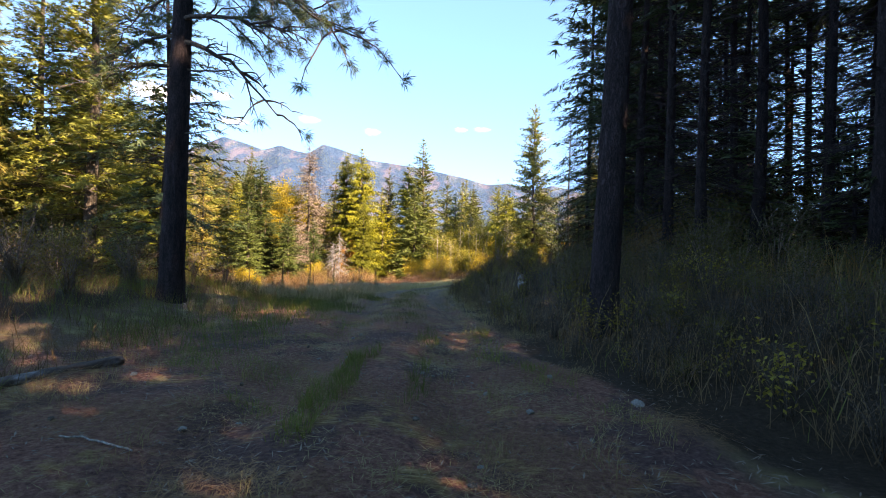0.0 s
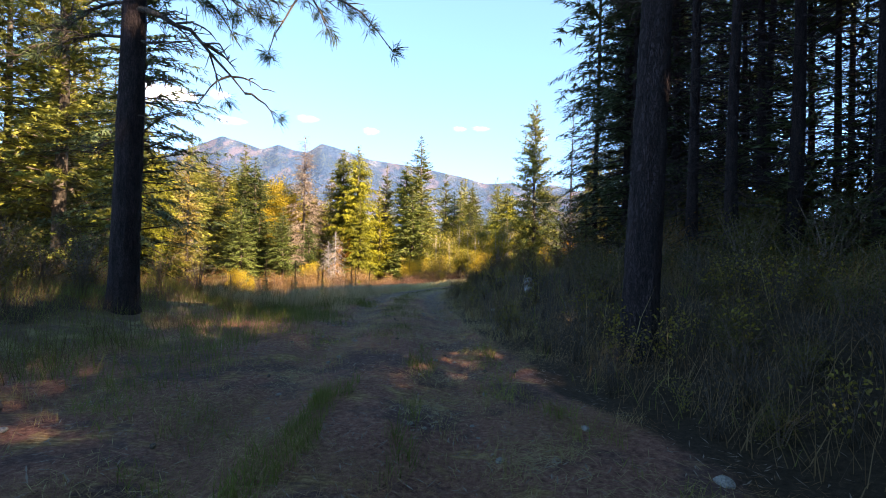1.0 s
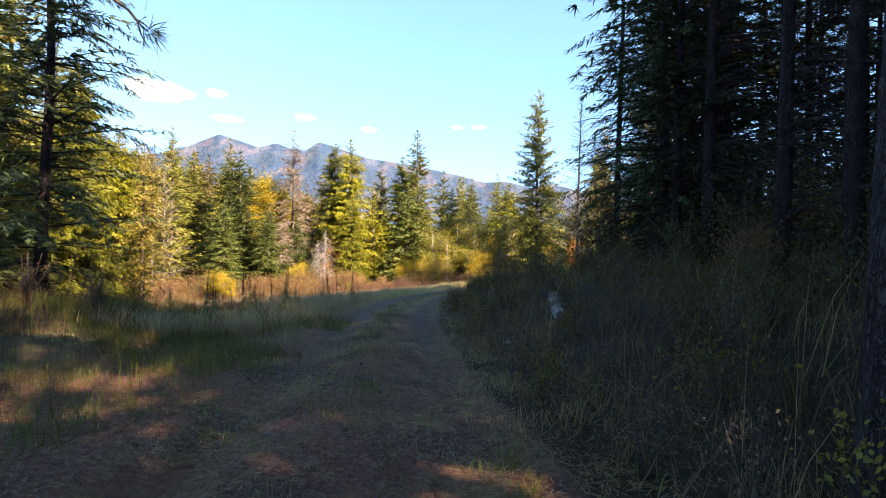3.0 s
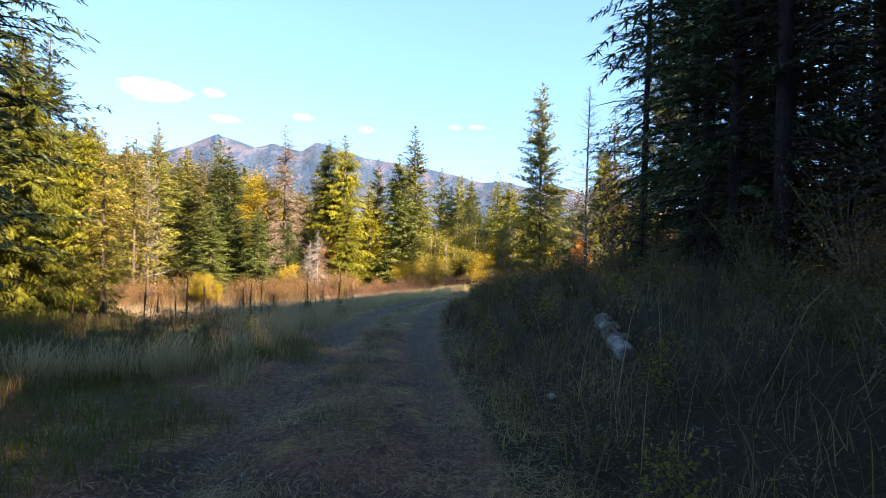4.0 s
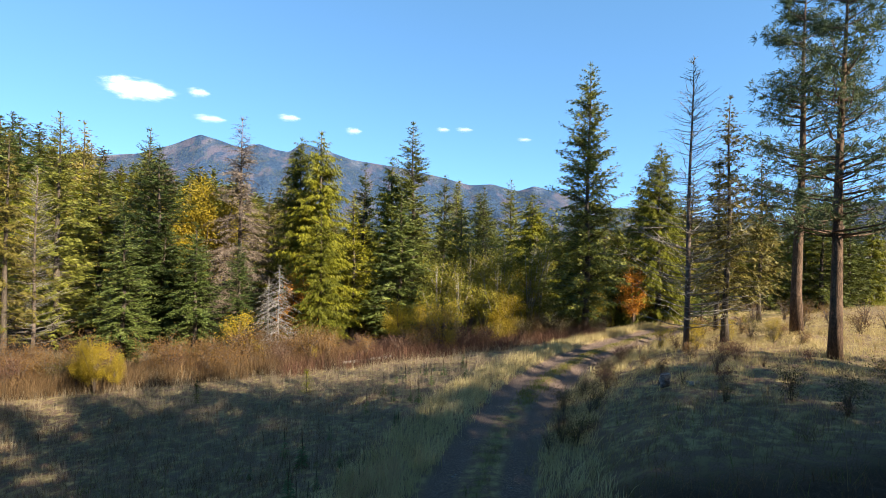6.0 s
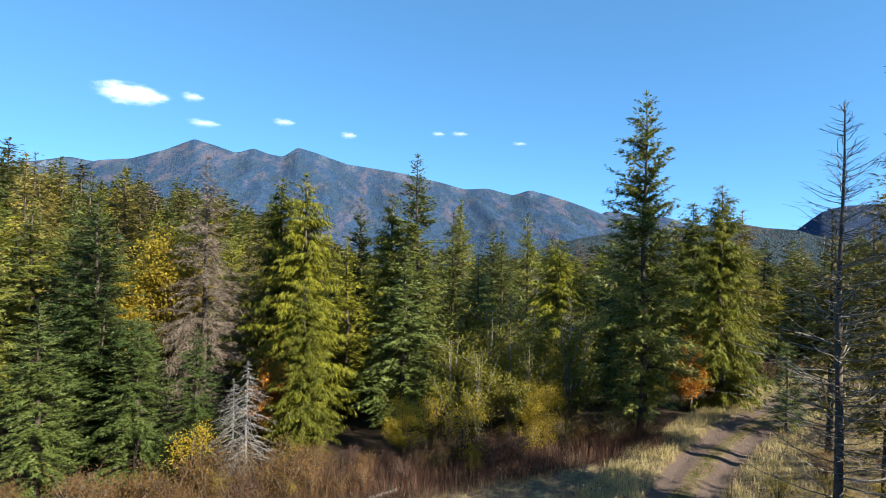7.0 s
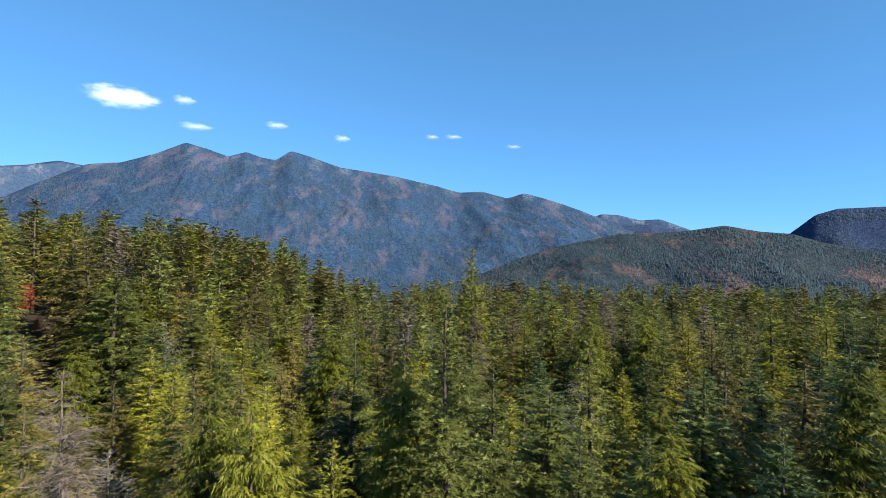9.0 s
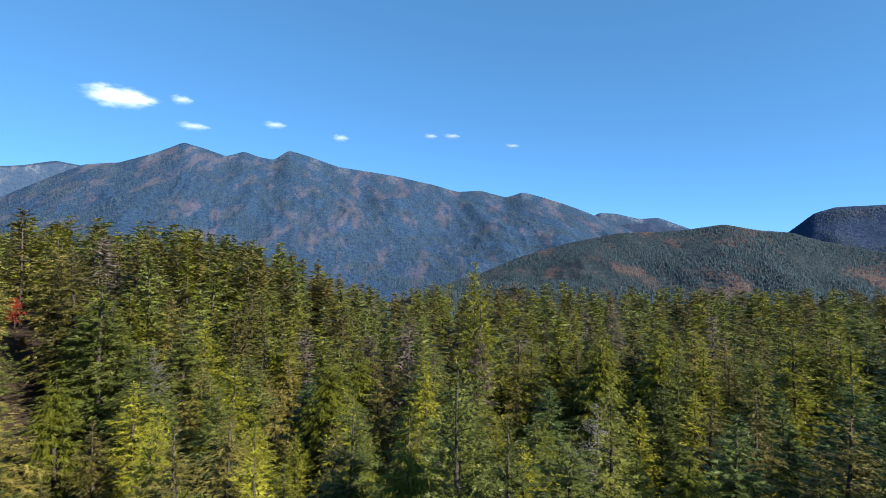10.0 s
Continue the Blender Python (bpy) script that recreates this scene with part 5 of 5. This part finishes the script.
blades("verge_grass", "golden dry grass along the road", GOLD, *along(24000, 28, 74, -3.6, -1.35, 2200), 0.2, 0.55, 0.014, 0.6)
blades("verge_grass", "golden dry grass on the road's bank", GOLD, *along(11000, 30, 74, 1.45, 2.8, 1000), 0.15, 0.5, 0.013, 0.6)
blades("strip_grass", "greenish grass between the wheel tracks of the road", YELLOWGREEN, *along(9000, 40, 72, -0.35, 0.4, 420, 0.11), 0.05, 0.16, 0.011, 0.8)
blades("clearing_tufts", "golden grass tufts of the clearing", GOLD, *patch(22000, 3, 30, 38, 56, lambda x, y: off(x, y) > 2.4, 900, 0.2), 0.1, 0.4, 0.013, 0.7)
blades("clearing_grass", "short dry grass of the clearing", STRAW, *patch(30000, 1, 44, 32, 70, lambda x, y: off(x, y) > 1.4, 5500, 0.25), 0.12, 0.42, 0.013, 0.8)
blades("bank_grass", "dry stalks and grass on the road bank", WEED, *patch(22000, 0.5, 9, 1.6, 38, lambda x, y: bank_off(x, y) > 0.0, 2600, 0.14, 1.4), 0.1, 0.5, 0.007, 0.9)
blades("bank_stalks", "long pale seed stalks on the road bank", STRAW, *patch(350, 0.8, 8, 3, 30, lambda x, y: bank_off(x, y) > 0.3, 160, 0.2, 1.3), 0.6, 1.25, 0.006, 0.5)
blades("bank_grass", "green grass and weeds on the road bank", GREEN, *patch(3500, 0.5, 9, 1.5, 36, lambda x, y: bank_off(x, y) > 0.05, 1100, 0.14, 1.3), 0.12, 0.5, 0.008, 0.7)
blades("strip_grass", "short green grass between the wheel tracks", GREEN, *patch(8000, -2.2, 6, 8.5, 46, lambda x, y: np.abs(off(x, y) + 0.05) < 0.3 + 0.35 * wobble(x, y, 0.7, 2), 700, 0.12, 1.4), 0.04, 0.15, 0.006, 0.9)
blades("strip_grass", "dry straw grass between the wheel tracks", STRAW, *patch(8500, -2.2, 6, 8.5, 46, lambda x, y: np.abs(off(x, y)) < 0.42 + 0.3 * wobble(x, y, 0.8, 4), 900, 0.14, 1.4), 0.04, 0.17, 0.005, 0.9)
blades("strip_grass", "straw and weeds at the right edge of the road", STRAW, *patch(5000, -0.5, 6, 8.5, 46, lambda x, y: np.abs(bank_off(x, y) + 0.1) < 0.3 + 0.2 * wobble(x, y, 0.9, 6), 700, 0.14, 1.3), 0.06, 0.3, 0.006, 0.9)
blades("strip_grass", "dry grass hanging over the left wheel track", MEADOW, *patch(7000, -4.5, 6, 13, 40, lambda x, y: np.abs(off(x, y) + 1.55) < 0.25 + 0.2 * wobble(x, y, 1.0, 3), 700, 0.12, 1.3), 0.12, 0.42, 0.007, 0.8)
blades("tuft_grass", "low green tufts beside the wheel track", GREEN, *patch(1500, -2.0, -0.6, 3.4, 6.3, lambda x, y: (np.abs(x + 1.2 - 0.05 * y) < 0.14 + 0.08 * wobble(x, y, 0.4, 3)), 130, 0.07), 0.06, 0.2, 0.005, 0.8)
blades("tuft_grass", "low green tufts in the middle of the road", GREEN, *patch(700, -0.7, 0.3, 4.2, 8.5, lambda x, y: np.abs(x + 0.2) < 0.1 + 0.1 * wobble(x, y, 0.5, 5), 90, 0.07), 0.06, 0.22, 0.005, 0.8)
blades("tuft_grass", "grass and moss at the edge of the track", GREEN, *patch(900, 0.4, 1.7, 3.0, 8.5, lambda x, y: np.abs(bank_off(x, y) + 0.75) < 0.22 + 0.15 * wobble(x, y, 0.5, 7), 150, 0.07), 0.04, 0.16, 0.005, 0.9)
blades("tuft_grass", "green grass patches on the needle litter", GREEN, *patch(1800, -4.6, -1.4, 4.0, 9.5, lambda x, y: wobble(x, y, 0.7, 11) > 0.25, 220, 0.09), 0.04, 0.16, 0.005, 0.9)
blades("tuft_grass", "straw tufts on the road", STRAW, *patch(7000, -4.5, 1.7, 2, 15, lambda x, y: np.abs(off(x, y)) < 6, 260, 0.08), 0.04, 0.18, 0.004, 0.9)
blades("verge_grass", "green grass beside the road under the pine", GREEN, *patch(9000, -8, -2.2, 6, 17, lambda x, y: x < -2.2 - 0.4 * wobble(x, y, 1.1, 4), 900, 0.13), 0.1, 0.42, 0.006, 0.7)
blades("verge_grass", "fresh green grass where the verge meets the meadow", GREEN, *patch(9000, -7, -1.9, 10.5, 17, lambda x, y: wobble(x, y, 1.2, 8) > -0.2, 800, 0.14), 0.07, 0.24, 0.007, 0.8)
blades("verge_grass", "dry weeds under the pine", WEED, *patch(7000, -11, -3.6, 4.5, 17, lambda x, y: x < -3.6, 800, 0.14), 0.12, 0.5, 0.006, 0.7)
blades("wood_floor_grass", "dry undergrowth under the dark wood", RUST, *patch(9000, 5, 30, -3, 28, lambda x, y: off(x, y) > 4, 1500, 0.25), 0.2, 0.7, 0.014, 0.7)

blades("thicket", "thicket of bare reddish-brown stems before the wood", REDSTEM, *patch(15000, -10, 11, 44, 62, lambda x, y: np.abs(y - np.where(x < -5, 54.0 + 0.33 * (x + 5), 54.6 + 0.24 * (x + 5))) < 3.0, 2600, 0.3), 0.5, 1.2, 0.014, 0.6)


blades("thicket", "tan and brown brush before the wood", WEED, *patch(11000, -27, -7, 42, 58, lambda x, y: np.abs(y - 54.5 - 0.33 * (x + 5)) < 2.6, 1500, 0.25), 0.5, 1.35, 0.016, 0.6)


def litter(name, label, mat, n, x, y, lo, hi, w):
    n = len(x)
    a = G.uniform(0, 6.28, n)
    d = np.stack([np.cos(a), np.sin(a), G.normal(0, 0.12, n)], -1)
    s = np.stack([-np.sin(a), np.cos(a), np.zeros(n)], -1)
    g = Geo()
    p = np.stack([x, y, ground_z(x, y) + 0.012 + 0.01 * G.random(n)], -1)
    ln = G.uniform(lo, hi, n)
    g.sprays(p, d, s, ln, w * G.uniform(0.7, 1.4, n), 0.0)
    tagged(new(name, with_material(g.mesh(name), mat)), label, "litter", kind="stuff")


litter("needle_litter", "fallen rust-coloured pine needles on the road", LITTER, 0, *patch(36000, -5.5, 2.0, 1.6, 9, lambda x, y: wobble(x, y, 0.55, 6) + 0.7 * G.random(len(x)) > 0.45, 1500, 0.2, 1.4), 0.05, 0.17, 0.0035)
litter("needle_litter", "fallen straw and needles further along the road", LITTER, 0, *patch(13000, -4, 2.0, 8, 22, lambda x, y: wobble(x, y, 0.9, 6) + 0.9 * G.random(len(x)) > 0.3, 900, 0.25), 0.07, 0.2, 0.007)
litter("straw_litter", "straw and dead leaves lying in the wheel tracks", STRAW, 0, *patch(9000, -3, 5, 9, 40, lambda x, y: (np.abs(off(x, y)) < 1.6) & (wobble(x, y, 0.7, 12) + 0.8 * G.random(len(x)) > 0.4), 1500, 0.2, 1.3), 0.05, 0.17, 0.006)
litter("twig_litter", "dark fallen twigs and bark scraps on the road", BROWN, 0, *patch(6000, -5, 2.4, 1.6, 14, lambda x, y: np.abs(off(x, y)) < 5, 600, 0.2), 0.04, 0.14, 0.009)
litter("straw_litter", "pale straw lying beside the road", STRAW, 0, *patch(16000, -6, 1.8, 1.6, 14, lambda x, y: wobble(x, y, 0.6, 9) + 0.6 * G.random(len(x)) > 0.35, 500, 0.15), 0.06, 0.2, 0.004)


# ---- mullein ----
def mullein(seed):
    r = np.random.default_rng(seed)
    stalk, leaf = Geo(), Geo()
    z = np.linspace(0, 1.35, 22)
    rad = np.where(z < 0.75, 0.010, 0.021 * (1 - 0.6 * (z - 0.75) / 0.6)) * (1 + 0.2 * r.standard_normal(22))
    stalk.tube(np.stack([0.02 * np.sin(z * 3), 0 * z, z], -1), np.clip(rad, 0.006, None), 7, 0.12, r)
    n = 80
    h = r.random(n) ** 1.2
    a = r.uniform(0, 6.28, n)
    d = unit(np.stack([np.cos(a), np.sin(a), 0.15 + 0.7 * h], -1))
    p = np.stack([0 * h, 0 * h, 0.05 + 0.85 * h], -1)
    s = np.stack([-np.sin(a), np.cos(a), 0 * a], -1)
    ln = 0.3 * (1 - 0.7 * h) * r.uniform(0.7, 1.2, n)
    leaf.sprays(p, d, s, ln, ln * 0.32, 0.45)
    return stalk.mesh("stalk", True), leaf.mesh("leaf_rosette")


for i in range(3):
    kind(f"mullein{i}", mullein(400 + i), 1.35, MULLEIN_SPIKE, MULLEIN_LEAF, "withered mullein with a dark seed spike", "plant", "mullein", ("stalk", "foliage"))
NEAR_MULLEINS = [(-4.2, 15.9, 1.25), (-4.7, 17.6, 1.2), (-3.9, 18.0, 1.2), (-5.3, 16.6, 1.2), (-3.5, 21.0, 1.3), (-4.9, 21.5, 1.25), (-3.2, 24.0, 1.4), (-4.1, 25.5, 1.3)]
for x, y, h in NEAR_MULLEINS:
    plant(f"mullein{rng.randrange(3)}", x, y, h, group="mulleins of the meadow", sink=0.02)
scatter(["mullein0", "mullein1", "mullein2"], 60, -10.0, 1.0, 16.0, 52.0, 0.4, 1.2, lambda x, y: -7 < road_off(x, y) < -2.2, "mulleins of the meadow", 0.6)


# ---- logs, stones, cones ----
def log(name, label, a, b, r, mat, seed, jag=0.1):
    """A weathered log with splintered ends and a split running along it."""
    r_ = np.random.default_rng(seed)
    a, b = np.array(a, float), np.array(b, float)
    s = np.linspace(0, 1, 26)
    pts = a + (b - a) * s[:, None] + np.cumsum(r_.normal(0, 0.004, (26, 3)), 0)
    g = Geo()
    k = 16
    rad = r * (1 - 0.12 * s) * np.where((s < 0.02) | (s > 0.98), 0.8, 1.0)
    g.tube(pts, rad, k, 0.05, r_)
    v = g.v[0]
    crack = (np.arange(26 * k) % k) == 3
    v[: 26 * k][crack] += (pts.repeat(k, 0)[crack] - v[: 26 * k][crack]) * 0.3
    top = tagged(new(name), label, "log")
    child("wood", with_material(g.mesh("wood", True), mat), top)
    if jag:
        for j in range(7):
            f = r_.uniform(0.15, 0.85)
            ang = r_.uniform(-1.2, 2.2)
            c = a + (b - a) * f
            ax = unit(b - a)
            u = unit(np.cross(ax, [0, 0, 1]))
            o = c + (np.cos(ang) * np.array([0, 0, 1]) + np.sin(ang) * u) * r * 0.98
            piece = Geo()
            L, w = r_.uniform(0.15, 0.4), r_.uniform(0.05, 0.11)
            across = unit(np.cross(ax, o - c))
            up = unit(o - c) * 0.018
            base = [o - ax * L / 2 - across * w / 2, o + ax * L / 2 - across * w * 0.3, o + ax * L * 0.45 + across * w / 2, o - ax * L * 0.4 + across * w * 0.45]
            vv = np.array([p - up for p in base] + [p + up for p in base])
            piece.add(vv, [[0, 1, 2, 3], [7, 6, 5, 4], [0, 4, 5, 1], [1, 5, 6, 2], [2, 6, 7, 3], [3, 7, 4, 0]])
            child("bark_piece", with_material(piece.mesh("bark_piece"), PINE_BARK), top, "reddish-brown loose bark")
    return top


log("fallen_log", "weathered grey log with peeling reddish bark on the bank", (2.27, 14.24, gz(2.27, 14.24) + 0.06), (2.06, 12.61, gz(2.06, 12.61) + 0.06), 0.12, LOG_WOOD, 5)
log("fallen_pole", "thin weathered grey log lying in dry grass", (-4.33, 3.5, gz(-4.33, 3.5) + 0.05), (-3.37, 5.3, gz(-3.37, 5.3) + 0.05), 0.065, LOG_WOOD, 6, 0)
log("fallen_pole", "pale fallen log at the meadow's edge", (-6.5, 51.8, gz(-6.5, 51.8) + 0.2), (-3.6, 53.4, gz(-3.6, 53.4) + 0.2), 0.09, GREY_WOOD, 7, 0)
log("fallen_branch", "thin grey stick on the needle litter", (-2.5, 3.3, gz(-2.5, 3.3) + 0.02), (-1.9, 3.15, gz(-1.9, 3.15) + 0.02), 0.007, GREY_WOOD, 9, 0)
log("stump", "short pale weathered stump in the clearing", (7.0, 38.9, gz(7.0, 38.9) - 0.1), (7.02, 38.9, gz(7.0, 38.9) + 0.5), 0.2, LOG_WOOD, 10, 0)


def stone(seed):
    r = np.random.default_rng(seed)
    bm = bmesh.new()
    bmesh.ops.create_icosphere(bm, subdivisions=2, radius=0.5)
    for v in bm.verts:
        v.co *= 1 + 0.28 * noise.noise(v.co * 2.3 + Vector((seed, 0, 0)))
        v.co.z *= 0.6
    me = bpy.data.meshes.new("stone")
    bm.to_mesh(me)
    bm.free()
    return with_material(me, STONE)


STONES = [stone(i) for i in range(4)]


def put_stone(x, y, size, i, label="pale grey stone on the ground", group=""):
    ob = tagged(new("stone", STONES[i % 4]), label, "stone", group)
    ob.matrix_basis = pose(x, y, gz(x, y) + size * 0.1, rng.uniform(-10, 10), 0, rng.uniform(0, 360)) @ Matrix.Diagonal((size, size * rng.uniform(0.7, 1), size, 1))


for i, (x, y, s) in enumerate([(1.93, 2.65, 0.10), (2.12, 2.6, 0.06), (1.75, 4.4, 0.13), (0.75, 4.1, 0.07), (-3.0, 4.9, 0.07), (1.15, 5.2, 0.08), (7.6, 38.2, 0.35), (7.95, 38.4, 0.25), (1.2, 12.5, 0.12)]):
    put_stone(x, y, s, i)
for i in range(150):
    y = rng.uniform(3, 34)
    put_stone(float(road_x(y)) + rng.choice([-1, 1]) * rng.uniform(0.45, 1.25), y, rng.uniform(0.025, 0.075), i, "small stone of the gravel road", "road stones")


def cone_mesh():
    g = Geo()
    z = np.linspace(0, 0.08, 7)
    g.tube(np.stack([z, 0 * z, 0.025 + 0 * z], -1), [0.012, 0.02, 0.024, 0.023, 0.02, 0.014, 0.006], 8, 0.15, np.random.default_rng(3))
    return with_material(g.mesh("pine_cone"), BROWN_WOOD)


CONE = cone_mesh()
for i in range(30):
    x, y = rng.uniform(-3.8, 1.4), rng.uniform(2.5, 13)
    ob = tagged(new("pine_cone", CONE), "brown pine cone lying on the road", "pine cone", "pine cones on the road")
    ob.matrix_basis = pose(x, y, gz(x, y) - 0.008, 0, 0, rng.uniform(0, 360)) @ Matrix.Diagonal((0.75, 0.75, 0.75, 1))


# ---- clouds ----
def cloud_material(name, thickness):
    m, n, l, b = material(name)
    tc, no = n.new("ShaderNodeTexCoord"), noise_node(n, l, 2.2, 7, rough=0.62)
    ln = n.new("ShaderNodeVectorMath")
    ln.operation = "LENGTH"
    l.new(tc.outputs["Object"], ln.inputs[0])
    ma = n.new("ShaderNodeMath")
    ma.operation = "SUBTRACT"
    l.new(no.outputs[0], ma.inputs[0])
    l.new(ln.outputs["Value"], ma.inputs[1])
    mr = n.new("ShaderNodeMapRange")
    mr.interpolation_type = "SMOOTHSTEP"
    mr.inputs[1].default_value, mr.inputs[2].default_value, mr.inputs[4].default_value = -0.4, 0.6, thickness
    l.new(ma.outputs[0], mr.inputs[0])
    b.inputs["Base Color"].default_value = (0.9, 0.9, 0.92, 1)
    b.inputs["Roughness"].default_value = 1.0
    l.new(mr.outputs[0], b.inputs["Alpha"])
    return m


CLOUD, THIN_CLOUD = cloud_material("cloud", 0.9), cloud_material("thin_cloud", 0.36)


def cloud(x, y, z, wide, high, seed):
    g = Geo()
    u = np.linspace(-1, 1, 21)
    U, W = np.meshgrid(u, u)
    D = -0.25 * (1 - np.clip(U**2 + W**2, 0, 1))
    i, j = np.meshgrid(np.arange(20), np.arange(20), indexing="ij")
    g.add(np.stack([U, D, W], -1), np.stack([i * 21 + j, i * 21 + j + 1, (i + 1) * 21 + j + 1, (i + 1) * 21 + j], -1))
    ob = tagged(new("cloud", with_material(g.mesh("cloud", True), CLOUD if wide > 300 else THIN_CLOUD)), "small white fair-weather cloud far off", "cloud", "clouds", "structure")
    ob.matrix_basis = pose(x, y, z, 0, 0, -math.degrees(math.atan2(x, y))) @ Matrix.Diagonal((wide * 0.72, 60, high * 0.72, 1))


for x, y, z, w, h in [(-2201, 3872, 1150, 430, 150), (-1828, 4049, 1193, 150, 70), (-1769, 4125, 1008, 220, 60), (-1186, 4310, 1084, 170, 60), (-657, 4437, 1020, 130, 60), (129, 4473, 1067, 110, 45), (317, 4462, 1071, 140, 45), (846, 4412, 989, 120, 40)]:
    cloud(x, y, z, w, h, 1)
